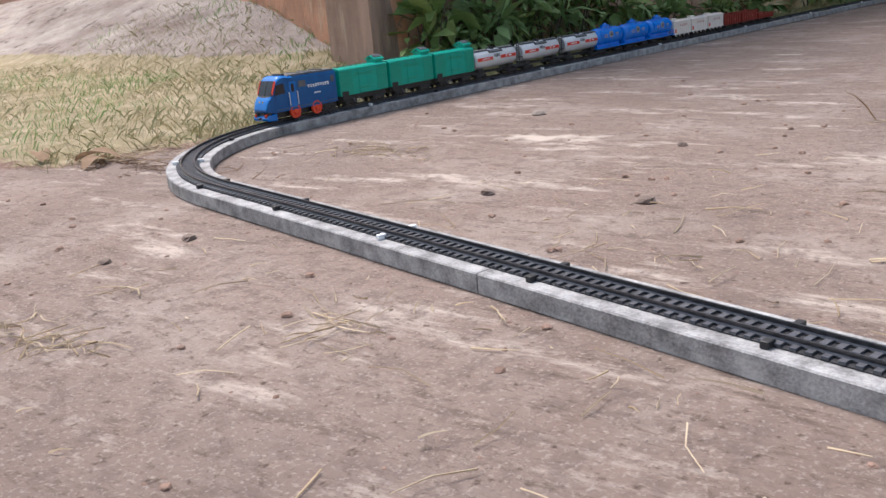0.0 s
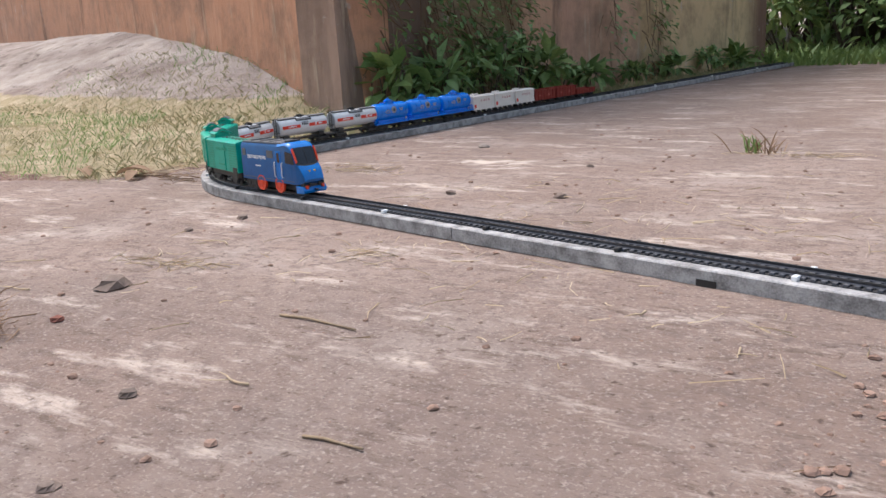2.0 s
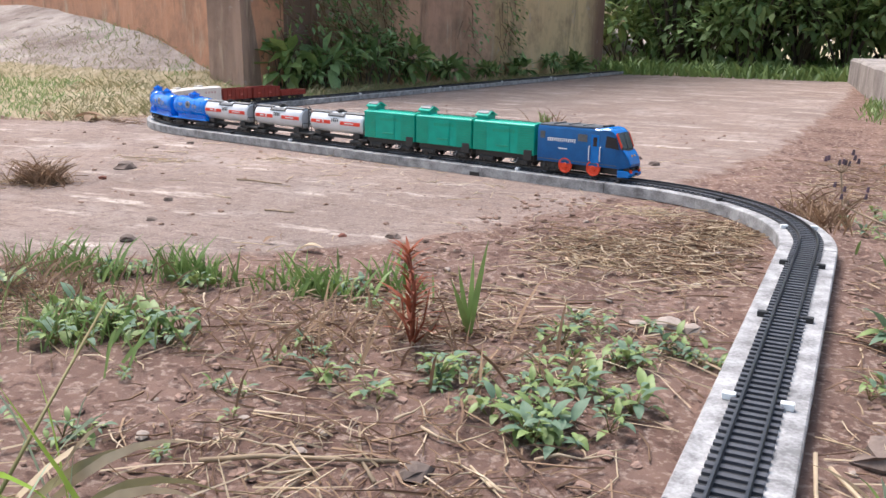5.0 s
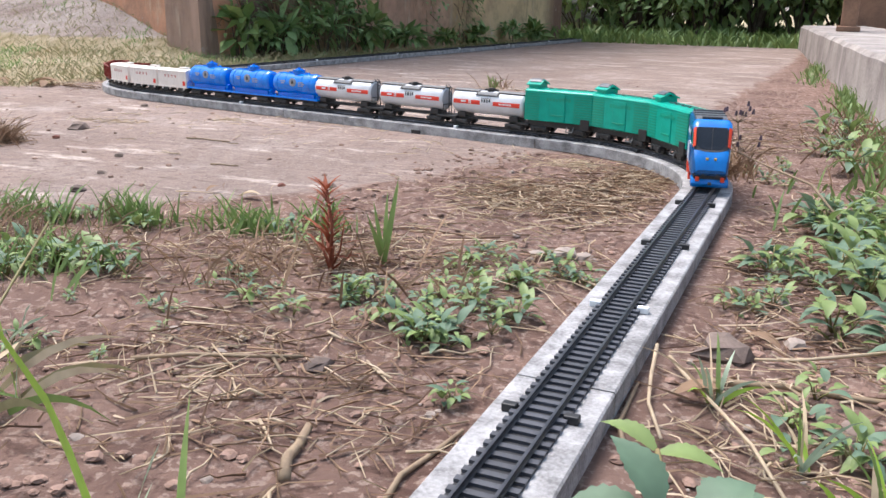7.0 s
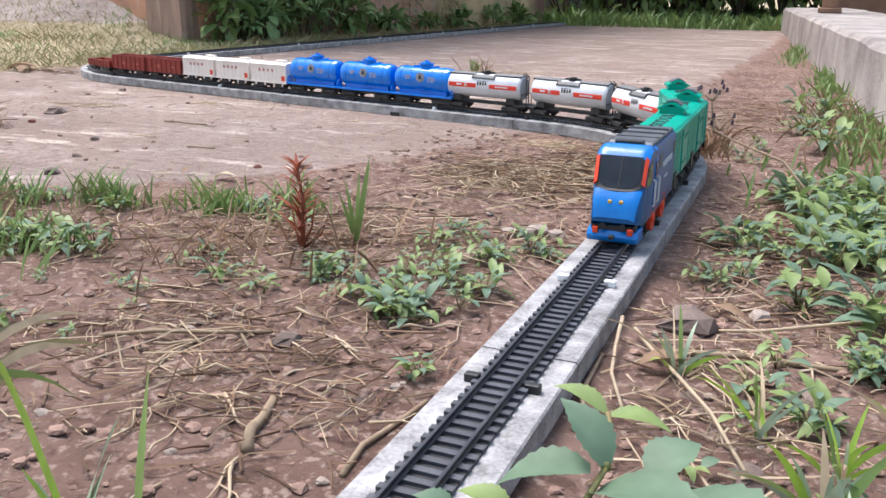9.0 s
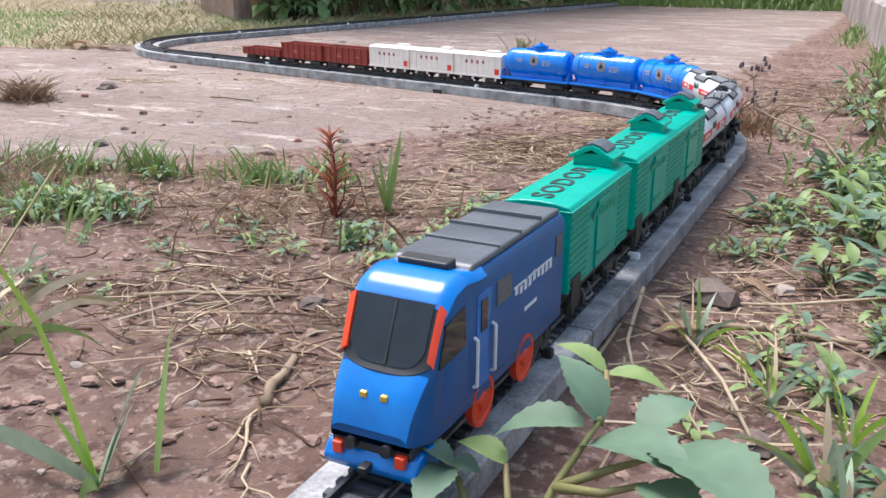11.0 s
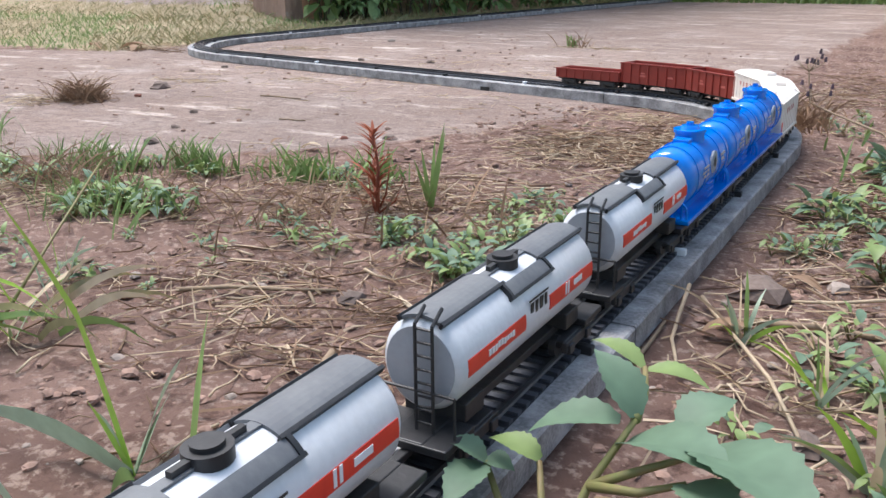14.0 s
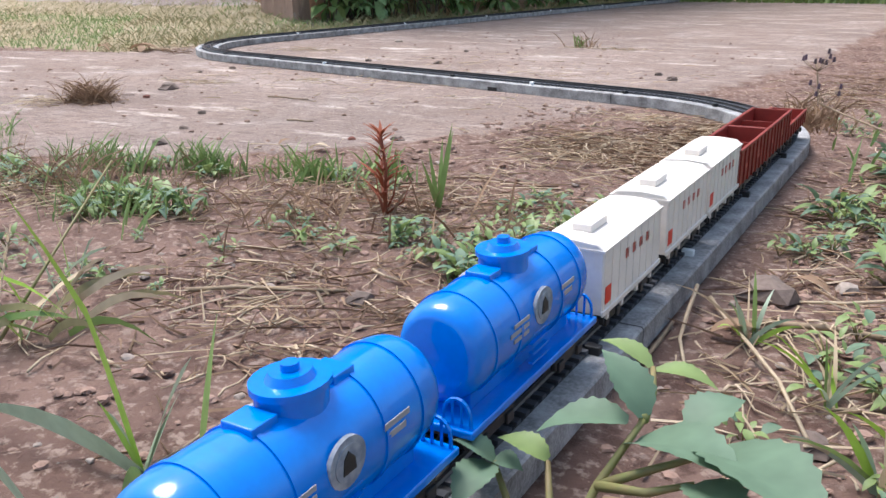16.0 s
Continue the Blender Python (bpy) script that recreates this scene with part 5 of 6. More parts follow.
def scatter_weeds():
    kinds = weed_kinds()
    rng = random.Random(77)
    spots = []

    def patch(cx, cy, rx, ry, n, s0, s1):
        for _ in range(n):
            a, r = rng.random() * 6.28, math.sqrt(rng.random())
            spots.append((cx + rx * r * math.cos(a), cy + ry * r * math.sin(a), s0 + (s1 - s0) * rng.random()))
    patch(0.185, 0.46, 0.085, 0.16, 40, 0.6, 1.15)
    patch(0.150, 0.235, 0.085, 0.05, 19, 0.55, 1.0)
    patch(0.185, 0.06, 0.06, 0.05, 7, 0.7, 1.1)
    patch(0.07, 0.13, 0.03, 0.05, 5, 0.3, 0.55)
    patch(0.17, -0.10, 0.07, 0.07, 14, 0.35, 0.8)
    patch(0.14, -0.24, 0.06, 0.06, 8, 0.3, 0.6)
    patch(0.24, 0.20, 0.06, 0.12, 12, 0.6, 1.0)
    patch(0.30, -0.05, 0.08, 0.2, 8, 0.8, 1.4)
    patch(-0.135, 0.115, 0.085, 0.05, 20, 0.3, 0.62)
    patch(-0.165, -0.02, 0.085, 0.065, 26, 0.3, 0.62)
    patch(-0.29, -0.03, 0.10, 0.05, 13, 0.2, 0.5)
    patch(-0.150, -0.09, 0.04, 0.02, 5, 0.45, 0.65)
    patch(-0.085, -0.165, 0.012, 0.01, 1, 0.4, 0.5)
    patch(-0.54, -0.06, 0.07, 0.06, 11, 0.5, 0.85)
    patch(-0.42, -0.18, 0.13, 0.08, 12, 0.2, 0.5)
    patch(-0.62, 0.08, 0.12, 0.03, 10, 0.3, 0.6)
    patch(-0.40, 0.12, 0.07, 0.03, 8, 0.3, 0.55)
    patch(-0.80, -0.03, 0.14, 0.06, 14, 0.3, 0.7)
    patch(0.05, 0.74, 0.04, 0.12, 5, 0.3, 0.6)
    patch(0.15, 1.1, 0.06, 0.4, 9, 0.7, 1.3)
    left = list(kinds)
    for x, y, s in spots:
        m = Matrix.Translation((x, y, gz_at(x, y))) @ Matrix.Rotation(rng.random() * 6.28, 4, "Z") @ Matrix.Rotation(0.15 * (rng.random() - 0.5), 4, "X")
        if left:
            ob = left.pop()
            ob.matrix_basis = m
        else:
            ob = copy_thing(kinds[rng.randrange(4)], m)
        ob.scale = (s, s, s)


def blades_stuff(name, label, material, spots, h0, h1, w, seed, lean=0.6, n=3):
    """Uncountable short grass at the given (x, y) spots, as one mesh."""
    rng = random.Random(seed)
    V, F = [], []
    zs = ground_z(np.array([s[0] for s in spots]), np.array([s[1] for s in spots]))
    for (x, y), z in zip(spots, zs):
        a, h = rng.random() * 6.28, h0 + (h1 - h0) * rng.random()
        l2 = h * lean * (0.3 + rng.random())
        add_blade(V, F, bend((x, y, float(z) - 0.001), (x + l2 * math.cos(a), y + l2 * math.sin(a), float(z) + h * (0.55 + 0.45 * rng.random())), 0.25, n), w * (0.7 + 0.6 * rng.random()))
    return tagged(new(name, mesh_of(name, V, F, material, True)), label, "grass", kind="stuff")


def cloud(rng, cx, cy, rx, ry, n):
    return [(cx + rx * rng.gauss(0, 0.45), cy + ry * rng.gauss(0, 0.45)) for _ in range(n)]


def off_track(spots, gap=0.042):
    p = np.array(spots)
    step = PATH[::2]
    keep = np.array([np.min(np.hypot(step[:, 0] - x, step[:, 1] - y)) > gap for x, y in p])
    return [s for s, k in zip(spots, keep) if k]


def ground_cover():
    rng = random.Random(11)
    fresh = []
    for cx, cy, rx, ry, n in ((-0.72, 0.06, 0.10, 0.03, 160), (-0.585, 0.095, 0.055, 0.022, 150), (-0.45, 0.115, 0.06, 0.02, 120), (-0.56, -0.07, 0.08, 0.06, 160), (-0.90, 0.0, 0.10, 0.05, 160),
                              (-0.38, 0.17, 0.05, 0.02, 40), (0.2, 0.5, 0.12, 0.3, 160), (0.22, 1.0, 0.06, 0.3, 300), (0.17, 1.9, 0.05, 0.5, 300), (0.05, 3.0, 0.05, 0.6, 160), (-1.05, 0.12, 0.06, 0.05, 60), (-0.81, 1.84, 0.02, 0.015, 26)):
        fresh += cloud(rng, cx, cy, rx, ry, n)
    blades_stuff("grass", "short fresh green grass along the edge of the yard", M["grass"], off_track(fresh), 0.012, 0.05, 0.0032, 1)
    dry = []
    for cx, cy, rx, ry, n in ((-1.21, 0.43, 0.05, 0.04, 420), (-0.78, 1.83, 0.05, 0.015, 24), (-0.70, -0.02, 0.25, 0.08, 250), (-0.35, 0.0, 0.2, 0.1, 120), (0.2, 1.1, 0.1, 0.5, 250), (-0.02, 0.75, 0.05, 0.1, 160)):
        dry += cloud(rng, cx, cy, rx, ry, n)
    blades_stuff("dry_grass", "withered brown grass tufts", M["straw_dark"], off_track(dry), 0.012, 0.055, 0.0022, 2, 1.0)
    turf, turf_dry = [], []
    while len(turf) < 4200:
        x, y = -4.6 + 2.85 * rng.random() ** 0.8, 1.12 + 1.7 * rng.random()
        if x < -1.86 + 0.08 * (y - 1.6) and y < 2.7 + 0.1 * rng.random() and not (y < 1.35 and x > -1.95):
            (turf if noise.noise((x * 2.2, y * 2.2, 2)) > 0.10 else turf_dry).append((x, y))
            if len(turf_dry) > 7000:
                break
    blades_stuff("turf", "patchy green turf beside the bend", M["grass"], off_track(turf), 0.012, 0.036, 0.0045, 3, 0.7, 2)
    blades_stuff("dry_turf", "dry yellow turf beside the bend", M["grass_dry"], off_track(turf_dry[:6500]), 0.012, 0.036, 0.0045, 4, 1.1, 2)
    edge = [(-1.9 + 0.1 * (y - 1.5) - 0.16 * abs(rng.gauss(0, 0.6)), y) for y in (1.4 + 3.8 * rng.random() for _ in range(2600))]
    blades_stuff("verge_grass", "mixed grass between track and wall", M["grass_dry"], off_track(edge), 0.015, 0.06, 0.004, 5, 0.8, 2)
    yard_end = [(-2.0 + 2.6 * rng.random(), 5.2 + 3.4 * rng.random() ** 1.3) for _ in range(6000)]
    blades_stuff("far_grass", "bright green grass at the far edge of the yard", M["grass"], yard_end, 0.03, 0.13, 0.013, 6, 0.7, 2)


def straw_litter():
    rng = random.Random(21)
    for name, label, mt, groups, r in (
            ("straw", "pale dry straw scattered over the earth", M["straw"], ((-0.20, 0.42, 0.15, 0.17, 620), (-0.12, 0.60, 0.07, 0.10, 300), (-0.25, 0.70, 0.10, 0.05, 120), (-0.3, 0.1, 0.34, 0.17, 480), (-0.25, -0.2, 0.22, 0.14, 150), (0.10, 0.3, 0.12, 0.38, 190), (0.1, -0.12, 0.08, 0.14, 150),
                                                                              (-0.70, -0.05, 0.25, 0.1, 330), (-1.02, 0.84, 0.05, 0.05, 26), (-1.22, 0.72, 0.10, 0.03, 46), (-0.72, 1.80, 0.14, 0.03, 60), (-1.5, 1.42, 0.12, 0.08, 70), (-1.28, 0.38, 0.09, 0.06, 70), (-0.8, 1.0, 0.7, 0.5, 260), (0.0, 1.0, 0.10, 0.3, 120), (-1.95, 1.3, 0.12, 0.15, 130)), 0.0007),
            ("dry_litter", "brown withered stalks and fibres on the earth", M["straw_dark"], ((-0.20, 0.45, 0.16, 0.17, 700), (-0.12, 0.62, 0.08, 0.10, 480), (-0.3, 0.08, 0.34, 0.18, 620), (-0.2, -0.2, 0.26, 0.16, 380), (0.12, 0.25, 0.13, 0.4, 520), (-0.75, -0.02, 0.25, 0.1, 160), (-1.21, 0.43, 0.07, 0.05, 180), (0.02, 1.2, 0.12, 0.5, 260), (-1.85, 1.22, 0.25, 0.05, 120)), 0.0008)):
        V, F = [], []
        for cx, cy, rx, ry, n in groups:
            spots = cloud(rng, cx, cy, rx, ry, n)
            spots = off_track(spots, 0.05)
            if not spots:
                continue
            zs = ground_z(np.array([s[0] for s in spots]), np.array([s[1] for s in spots]))
            for (x, y), z in zip(spots, zs):
                a, L = rng.random() * 6.28, 0.005 + 0.026 * rng.random() ** 1.8
                c, s, b0 = math.cos(a), math.sin(a), 0.4 * (rng.random() - 0.5)
                z0 = float(z) + 0.0015 + 0.006 * rng.random() ** 3
                add_stalk(V, F, [(x - c * L, y - s * L, z0), (x - s * L * b0, y + c * L * b0, z0 + 0.003 * rng.random()), (x + c * L, y + s * L, z0 + 0.004 * rng.random())], r * (0.6 + 0.9 * rng.random()), r * 0.5, 3)
        tagged(new(name, mesh_of(name, V, F, mt)), label, "litter", kind="stuff")


def add_pebble(V, F, p, r, rng, flat=0.65):
    k0 = len(V)
    rows = ((-0.7, 0.6), (0.0, 1.0), (0.62, 0.72))
    for z, w in rows:
        for k in range(7):
            a = 2 * math.pi * k / 7 + z
            q = r * w * (0.75 + 0.5 * rng.random())
            V.append((p[0] + q * math.cos(a), p[1] + q * math.sin(a), p[2] + r * flat * (z + 0.25 * (rng.random() - 0.5)) + r * flat * 0.5))
    V.append((p[0], p[1], p[2] + r * flat * 1.45))
    for j in range(2):
        for k in range(7):
            a, b2 = k0 + j * 7 + k, k0 + j * 7 + (k + 1) % 7
            F.append((a, b2, b2 + 7, a + 7))
    for k in range(7):
        F.append((k0 + 14 + k, k0 + 14 + (k + 1) % 7, k0 + 21))


def stones():
    rng = random.Random(31)
    named = [(-1.153, 0.511, 0.008, "red_stone"), (-1.210, 0.618, 0.020, "stone"), (-1.157, 1.248, 0.010, "stone"), (-0.963, 1.272, 0.011, "stone"), (-1.051, 1.581, 0.008, "stone"), (-1.358, 0.962, 0.009, "stone"), (-0.776, 0.194, 0.012, "stone"),
             (-0.35, 1.191, 0.012, "stone"), (-0.40, 1.26, 0.010, "stone"), (-1.42, 1.80, 0.014, "pale_stone"), (0.094, 0.133, 0.010, "pale_stone"), (0.063, -0.011, 0.022, "stone"), (0.110, 0.03, 0.010, "pale_stone"), (0.150, -0.10, 0.013, "stone"), (-0.56, 0.345, 0.006, "red_stone"),
             (-0.50, 0.37, 0.010, "stone"), (-0.235, 0.015, 0.012, "stone"), (-0.19, -0.16, 0.010, "stone"), (-1.37, 0.867, 0.007, "stone"), (-0.92, 0.42, 0.008, "stone"), (-0.84, 0.30, 0.007, "stone"), (0.085, 0.23, 0.012, "pale_stone"), (0.12, -0.205, 0.012, "stone")]
    for x, y, r, m in named:
        V, F = [], []
        add_pebble(V, F, (0, 0, -r * 0.2), r, rng)
        ob = tagged(new("stone", mesh_of("stone", V, F, M[m])), {"stone": "dark brown lump of earth and stone", "red_stone": "small red brick pebble", "pale_stone": "pale dusty stone"}[m] + " on the ground", "stone", "loose stones")
        ob.location = (x, y, gz_at(x, y))
    # a flat pale stone set in the earth
    for k, (dx, w) in enumerate(((-0.024, 0.012), (0.0, 0.016), (0.022, 0.012))):
        V, F = [], []
        add_pebble(V, F, (0, 0, -0.006), w, rng, 0.7)
        ob = tagged(new("stone", mesh_of("stone", V, F, M["pale_stone"])), "flat pale stone half sunk in the earth", "stone", "loose stones")
        ob.location = (-0.115 + dx, 0.175 + 0.006 * k, gz_at(-0.115, 0.175))
    for name, label, m, spots in (
            ("gravel", "small brown crumbs of earth and grit on the yard", M["clod"], [(-1.9 + 1.9 * rng.random(), 0.1 + 2.2 * rng.random() ** 1.4) for _ in range(1700)] + [(-0.45 + 0.75 * rng.random(), -0.42 + 1.2 * rng.random()) for _ in range(5200)]),
            ("pale_grit", "pale grit on the earth", M["pale_stone"], [(-0.42 + 0.75 * rng.random(), -0.42 + 1.1 * rng.random()) for _ in range(500)])):
        V, F = [], []
        spots = off_track(spots, 0.045)
        zs = ground_z(np.array([s[0] for s in spots]), np.array([s[1] for s in spots]))
        for (x, y), z in zip(spots, zs):
            add_pebble(V, F, (x, y, float(z) - 0.0006), 0.0009 + 0.0046 * rng.random() ** 5, rng, 0.6)
        tagged(new(name, mesh_of(name, V, F, m)), label, "gravel", kind="stuff")
    # dry leaves and sticks that can be told apart
    for x, y, a, L, m in ((0.042, -0.100, 0.3, 0.035, "straw_dark"), (-0.19, -0.075, 2.2, 0.018, "straw_dark"), (-0.56, 0.25, 0.2, 0.03, "straw"), (0.10, 0.02, 2.9, 0.03, "straw_dark"), (-0.62, 0.26, 1.2, 0.02, "straw_dark"), (-1.99, 1.20, 0.4, 0.09, "straw_dark"), (-1.90, 1.16, 2.0, 0.07, "straw_dark"), (-2.06, 1.18, 2.8, 0.08, "straw_dark")):
        t = thing("dry_leaf", "curled dry fallen leaf on the ground", "leaf", "fallen leaves")
        z = gz_at(x, y) + 0.003
        leaf_part("blade", ((x, y, z), (x + L * math.cos(a), y + L * math.sin(a), z + 0.004), L * 0.42), M[m], t, n=6, sag=0.25, fold=0.4)
    for x, y, a, L, r in ((-0.141, -0.266, 1.95, 0.055, 0.0038), (-0.07, -0.25, 1.55, 0.09, 0.002), (-0.165, 0.335, 2.4, 0.09, 0.0022), (-0.19, 0.50, 0.05, 0.09, 0.003), (0.13, -0.06, 0.15, 0.14, 0.0025), (-0.26, -0.18, 0.5, 0.12, 0.0018), (-0.23, -0.155, 2.3, 0.07, 0.0014), (-0.9, 0.62, 0.0, 0.10, 0.0015), (-0.72, 0.43, 0.1, 0.05, 0.0013), (0.02, -0.14, 1.75, 0.09, 0.0018)):
        V, F = [], []
        z = gz_at(x, y) + r * 0.8
        c, s = math.cos(a), math.sin(a)
        add_stalk(V, F, [(-c * L / 2, -s * L / 2, 0), (-c * L / 6 - s * L * 0.05, -s * L / 6 + c * L * 0.02, r * 0.6), (c * L / 6, s * L / 6, 0), (c * L / 2 + s * L * 0.06, s * L / 2 - c * L * 0.06, r)], r, r * 0.7, 7)
        ob = tagged(new("stick", mesh_of("stick", V, F, M["dry_stem"], True)), "dry broken stick lying on the ground", "stick", "loose sticks")
        ob.location = (x, y, z)


def twigs():
    """Pale dry twigs, forked and bent, lying on the bare earth, and two creeping stems by the track."""
    rng = random.Random(91)
    spots = [(-0.38 + 0.30 * rng.random(), -0.36 + 0.26 * rng.random()) for _ in range(34)] + [(0.04 + 0.16 * rng.random(), -0.22 + 0.30 * rng.random()) for _ in range(16)]
    spots += [(-1.5 + 1.0 * rng.random(), 0.45 + 0.5 * rng.random()) for _ in range(9)] + [(-0.36 + 0.30 * rng.random(), 0.30 + 0.35 * rng.random()) for _ in range(26)]
    for x, y in off_track(spots, 0.05):
        t = thing("twig", "pale dry bent twig lying on the ground", "twig", "dry twigs")
        a, L = rng.random() * 6.28, 0.014 + 0.030 * rng.random() ** 1.5
        pts, p = [], Vector((x, y, 0))
        for k in range(5):
            pts.append((p.x, p.y, gz_at(p.x, p.y) + 0.0015 + 0.003 * rng.random()))
            p = p + Vector((math.cos(a), math.sin(a), 0)) * L / 2.5
            a += rng.gauss(0, 0.35)
        stalk_part("stem", pts, 0.0007 + 0.0007 * rng.random(), 0.0004, M["straw"], t, 5)
        if rng.random() < 0.6:
            q = Vector(pts[2])
            stalk_part("fork", [q, q + Vector((math.cos(a + 0.9), math.sin(a + 0.9), 0.08)) * L * 0.4, q + Vector((math.cos(a + 0.7), math.sin(a + 0.7), 0.05)) * L * 0.9], 0.0006, 0.0003, M["straw"], t, 5)
    for pts in ([(0.021, -0.050, 0.014), (0.024, -0.085, 0.006), (0.030, -0.125, 0.004), (0.046, -0.170, 0.004)], [(0.030, -0.048, 0.006), (0.048, -0.078, 0.004), (0.070, -0.115, 0.005), (0.095, -0.160, 0.006), (0.118, -0.215, 0.004)],
                [(0.19, 0.045, 0.004), (0.15, 0.010, 0.006), (0.112, -0.015, 0.005), (0.085, -0.020, 0.003)]):
        t = thing("creeping_stem", "long pale creeping stem on the bare earth", "plant", "creeping stems")
        stalk_part("stem", pts, 0.0015, 0.0011, M["straw"], t, 6)


def leaf_cloud(V, F, c, r, n, size, rng, squash=0.8):
    for _ in range(n):
        d = Vector((rng.gauss(0, 1), rng.gauss(0, 1), rng.gauss(0, 1))).normalized()
        k = r * (0.45 + 0.55 * rng.random()) * (0.8 + 0.4 * noise.noise(d * 2.1 + Vector(c)))
        p = Vector(c) + Vector((d.x * k, d.y * k, d.z * k * squash))
        if p.z < 0.01:
            continue
        o = (d + Vector((rng.gauss(0, 0.5), rng.gauss(0, 0.5), rng.gauss(0, 0.4) - 0.2))).normalized()
        L = size * (0.6 + 0.8 * rng.random())
        add_leaf(V, F, p, p + o * L, L * 0.45, n=2, up=(rng.gauss(0, 0.4), rng.gauss(0, 0.4), 1))


def bush(x, y, h, r, n, size, seed, label, group, mt="bush", z0=0.0):
    rng = random.Random(seed)
    t = thing("bush", label, "bush", group)
    V, F = [], []
    for k in range(7):
        a = rng.random() * 6.28
        tip = (x + r * 0.7 * math.cos(a), y + r * 0.7 * math.sin(a), z0 + h * (0.5 + 0.5 * rng.random()))
        V2, F2 = [], []
        add_stalk(V2, F2, bend((x + 0.02 * math.cos(a), y + 0.02 * math.sin(a), z0 - 0.01), tip, 0.15, 4), 0.012 * h + 0.001, 0.003 * h + 0.0006, 5)
        o = new("branch", mesh_of("branch", V2, F2, M["trunk"]))
        o.parent = t
        leaf_cloud(V, F, tip, r * 0.55, n // 9, size, rng)
    leaf_cloud(V, F, (x, y, z0 + h * 0.5), r, n // 3, size, rng, h / r * 0.55)
    o = new("foliage", mesh_of("foliage", V, F, M[mt], True))
    o.parent = t
    return t


def wall_plants():
    rng = random.Random(51)
    wx = lambda y: -2.16 + (y - 2.62) * 0.1786 + 0.07
    spots = ((2.36, 0.17, 0.08), (2.50, 0.10, 0.09), (2.58, 0.14, 0.08), (2.72, 0.15, 0.10), (2.86, 0.18, 0.10), (3.00, 0.22, 0.10), (3.12, 0.14, 0.09), (3.28, 0.10, 0.07), (3.50, 0.07, 0.06), (3.85, 0.06, 0.06), (4.2, 0.06, 0.06), (4.6, 0.09, 0.07), (4.85, 0.07, 0.06))
    for k, (y, h, r) in enumerate(spots):
        bush(wx(y) + 0.02, y, h, r, 130 if k % 2 else 60, 0.040 if k % 2 else 0.085, 60 + k, "leafy green plant at the foot of the wall", "plants along the wall", "weed" if k % 3 == 0 else "bush", 0.03)
    # creepers hanging on the wall
    for k, (y, z1, w) in enumerate(((2.40, 1.0, 0.12), (2.62, 0.9, 0.05), (2.76, 1.1, 0.16), (2.95, 1.0, 0.18), (3.10, 0.9, 0.12), (3.75, 1.2, 0.05), (4.1, 1.0, 0.06))):
        t = thing("creeper", "tangled green and withered creeper clinging to the wall", "creeper", "wall creepers")
        V, F, V2, F2 = [], [], [], []
        for i in range(int(34 + 260 * w)):
            yy = y + w * rng.gauss(0, 0.5)
            zz = 0.05 + (z1 - 0.05) * rng.random()
            p = (wx(yy) - 0.055 + 0.05 * rng.random(), yy, zz)
            add_stalk(V2, F2, bend(p, (p[0] + 0.03, yy + rng.gauss(0, 0.07), max(0.02, zz - 0.16 * rng.random())), 0.1, 3), 0.003, 0.0015, 3)
            for _ in range(5):
                q = Vector(p) + Vector((0.03 + 0.04 * rng.random(), rng.gauss(0, 0.05), rng.gauss(0, 0.06)))
                q.z = max(0.01, q.z)
                add_leaf(V, F, q, q + Vector((0.02, rng.gauss(0, 0.025), -0.03 * rng.random())), 0.018, n=2)
        for nm, a, b2, m in (("creeper_stem", V2, F2, "straw_dark"), ("foliage", V, F, "bush" if k % 2 else "weed")):
            o = tagged(new(nm, mesh_of(nm, a, b2, M[m])), kind="stuff")
            o.parent = t


def jungle():
    rng = random.Random(71)
    for k in range(24):
        x, y = -1.75 + 2.2 * (k % 8) / 7 + 0.1 * rng.random(), 6.0 + 0.75 * (k // 8) + 0.3 * rng.random()
        bush(x, y, 0.55 + 0.5 * rng.random() + 0.6 * (k // 8), 0.42, 620, 0.085, 100 + k, "dense dark green shrub at the far end of the yard", "far shrubs", "bush" if k % 3 else "weed")
    for k in range(7):
        bush(-3.2 + 1.0 * k, 8.8 + 0.3 * (k % 2), 2.3, 1.1, 2400, 0.2, 140 + k, "tall dense green thicket behind the yard", "far thicket")
    for k, (x, y, h) in enumerate(((-1.3, 6.6, 2.6), (-0.5, 7.2, 3.0), (0.3, 6.8, 2.8), (-2.4, 7.2, 3.2), (1.2, 7.0, 2.8), (-3.8, 7.0, 3.0), (2.4, 6.4, 3.0))):
        t = thing("tree", "small leafy green tree behind the yard", "tree", "trees behind the yard")
        stalk_part("trunk", [(x, y, -0.05), (x + 0.06, y, h * 0.35), (x - 0.03, y + 0.05, h * 0.8)], 0.07, 0.03, M["trunk"], t, 9)
        V, F = [], []
        for i in range(9):
            a = i * 2.4
            q = (x + 0.75 * math.cos(a), y + 0.7 * math.sin(a), h * (0.55 + 0.06 * i))
            stalk_part("limb", bend((x + 0.02, y, h * (0.3 + 0.05 * i)), q, 0.12, 4), 0.025, 0.008, M["trunk"], t, 6)
            leaf_cloud(V, F, q, 0.55, 210, 0.13, rng)
        o = new("crown", mesh_of("crown", V, F, M["bush"], True))
        o.parent = t


def far_wall():
    tagged(part("wall_east", box(0.16, 1.9, 5.25, 5.40, -0.05, 1.9, 0.01), M["planks"]), "weathered brown wall beyond the ledge", "wall", kind="structure")
    t = thing("post", "short brown timber post standing on the ledge", "post")
    part("shaft", box(0.12, 0.19, 3.82, 3.90, 0.143, 0.62, 0.006), M["planks"], t)
    part("foot", box(0.105, 0.205, 3.80, 3.92, 0.1425, 0.165, 0.004), M["planks"], t)


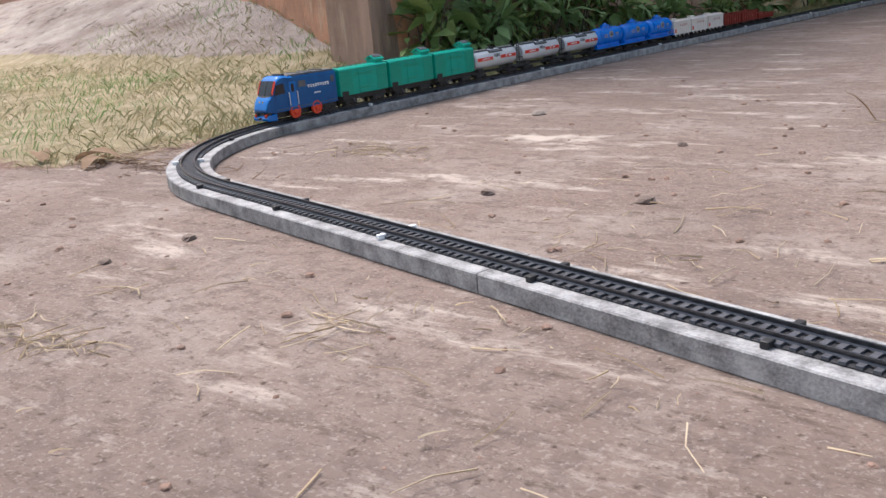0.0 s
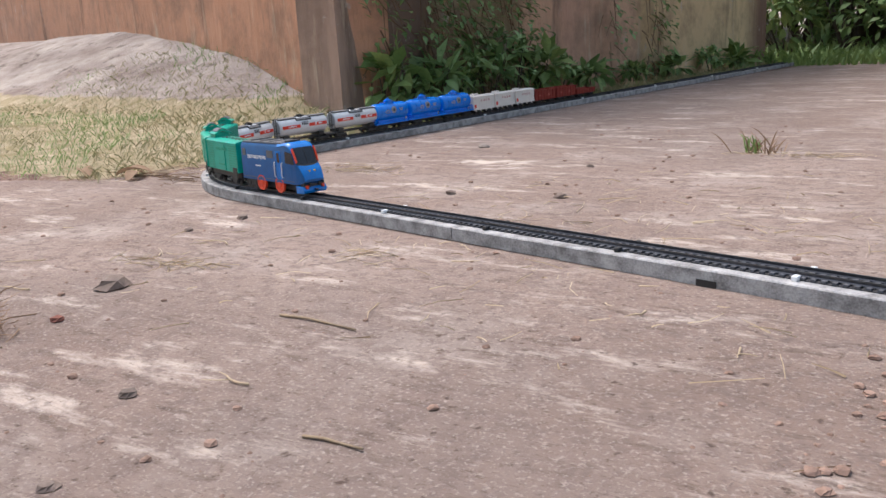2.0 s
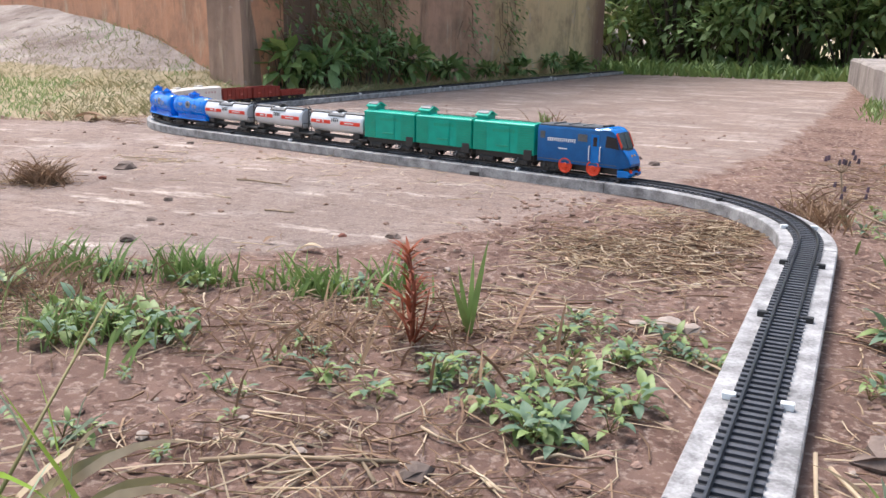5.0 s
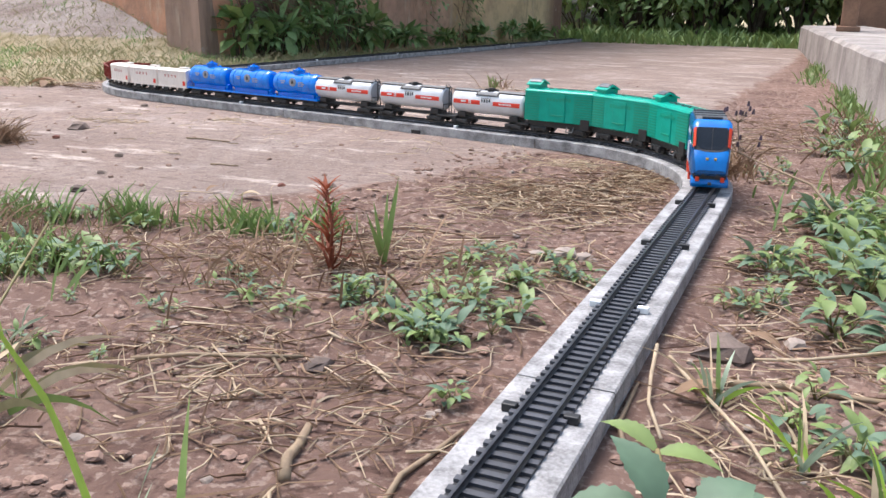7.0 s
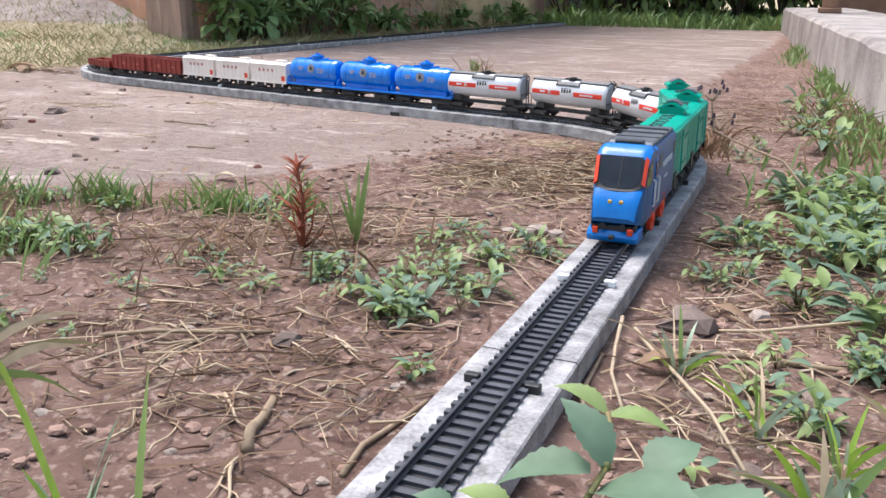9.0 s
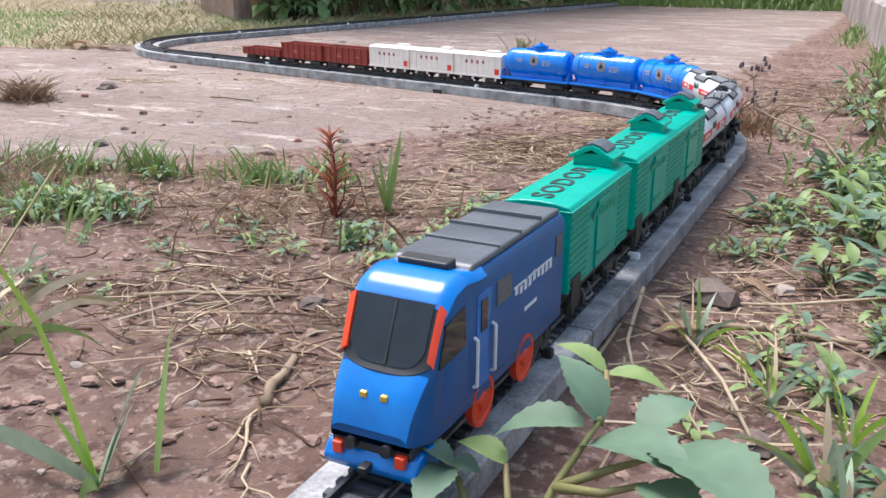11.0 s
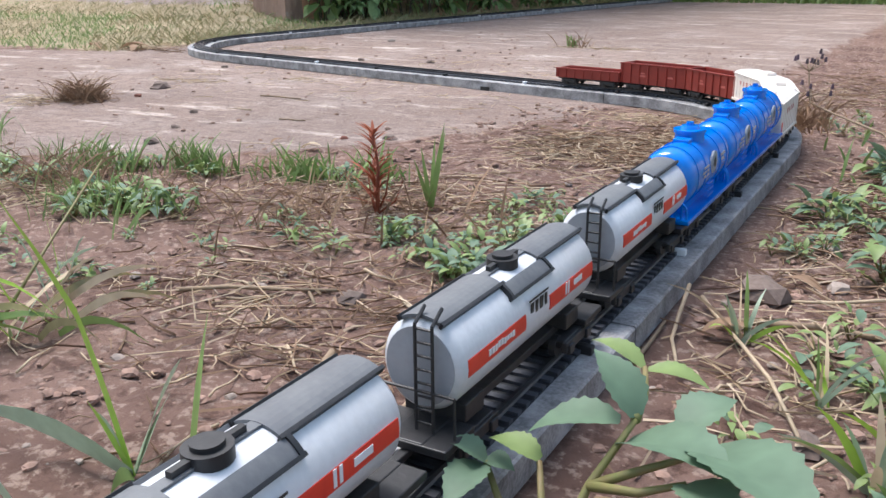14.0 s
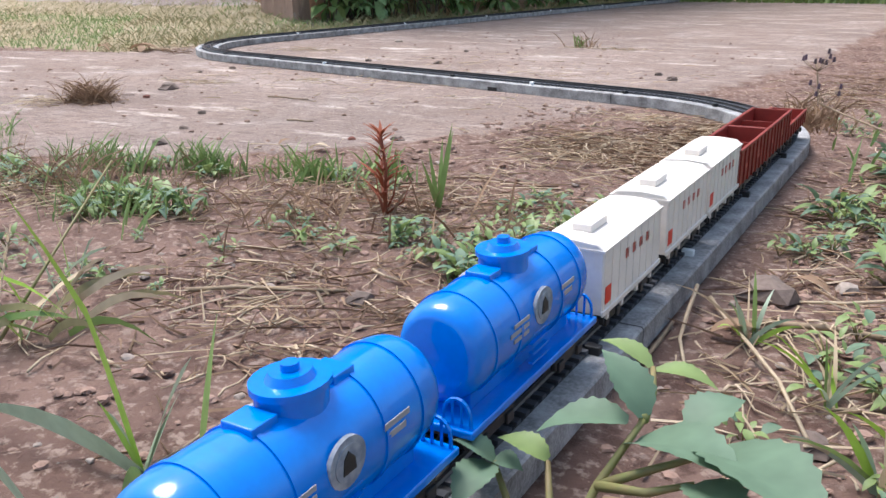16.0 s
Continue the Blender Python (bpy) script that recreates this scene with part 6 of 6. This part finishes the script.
foreground_plant()
foreground_grass()
red_plant()
dried_flower()
scatter_weeds()
ground_cover()
straw_litter()
stones()
twigs()
wall_plants()
jungle()
far_wall()


# ---- sleepers, one by one on the near straight ----
def sleepers():
    bm = box(-0.0168, 0.0168, -0.0023, 0.0023, 0.0010, 0.0031, 0)
    me = bpy.data.meshes.new("sleeper")
    bm.to_mesh(me)
    bm.free()
    me.materials.append(M["sleeper"])
    base = [v2.co.copy() for v2 in me.vertices]
    polys = [tuple(p.vertices) for p in me.polygons]
    for a, b2, tr in TRACKS:
        V, F = [], []
        s = a + 0.005
        while s < b2:
            p, d = at_s(s), dir_s(s)
            m = Matrix.Translation((p.x, p.y, BOARD_Z)) @ Matrix.Rotation(math.atan2(-d.x, d.y), 4, "Z")
            if 0.75 < s < 3.0:
                o = new("sleeper", me)
                o.parent = tr
                o.matrix_local = m
            else:
                k0 = len(V)
                V += [m @ c for c in base]
                F += [tuple(i + k0 for i in p2) for p2 in polys]
            s += 0.0100
        if V:
            o = tagged(new("far_sleeper", mesh_of("far_sleeper", V, F, M["sleeper"])), kind="stuff")
            o.parent = tr


sleepers()


# ---- movement ----
FRONT = [(0, 4.433), (2, 3.689), (3.5, 3.176), (4.5, 2.835), (7, 2.162), (8, 1.978), (8.5, 1.884), (11, 1.331), (12, 1.066), (12.5, 0.921), (13, 0.783), (14.5, 0.345), (15, 0.179), (16, -0.172)]


def front_at(t):
    """Length along the track at which the train's front stands (smooth through FRONT)."""
    ts, ss = np.array([r[0] for r in FRONT]), np.array([r[1] for r in FRONT])
    m = np.gradient(ss, ts)
    k = int(np.clip(np.searchsorted(ts, t, side="right") - 1, 0, len(ts) - 2))
    h = ts[k + 1] - ts[k]
    u = (t - ts[k]) / h
    return float((2 * u**3 - 3 * u**2 + 1) * ss[k] + (u**3 - 2 * u**2 + u) * h * m[k] + (-2 * u**3 + 3 * u**2) * ss[k + 1] + (u**3 - u**2) * h * m[k + 1])


SLACK_S = np.array([-2.0, 1.75, 2.45, 3.2, 9.0])          # couplings pulled out on the straight, closed up in the bends
SLACK_U = np.concatenate([[-2.0], -2.0 + np.cumsum(np.diff(SLACK_S) / (1.0, 0.86, 0.90, 0.92))])


def vehicle_pose(t, behind, half):
    first = 0.184
    if behind < first:
        s = front_at(t) + behind
    else:
        u = np.interp(front_at(t) + first, SLACK_S, SLACK_U) + behind - first
        s = float(np.interp(u, SLACK_U, SLACK_S))
    a, b2 = at_s(s - half), at_s(s + half)
    p, d = (a + b2) / 2, (a - b2)
    return Matrix.Translation((p.x, p.y, RAIL_Z)) @ Matrix.Rotation(math.atan2(d.y, d.x), 4, "Z")


def motions():
    for ob, behind, half in TRAIN:
        walk(ob, [(k * 0.2, vehicle_pose(k * 0.2, behind, half)) for k in range(81)])
    for w, radius in WHEELS:
        x, y, z = w.location
        walk(w, [(k / 30, pose(x, y, z, 0, math.degrees((FRONT[0][1] - front_at(k / 30)) / radius), 0)) for k in range(481)])


motions()
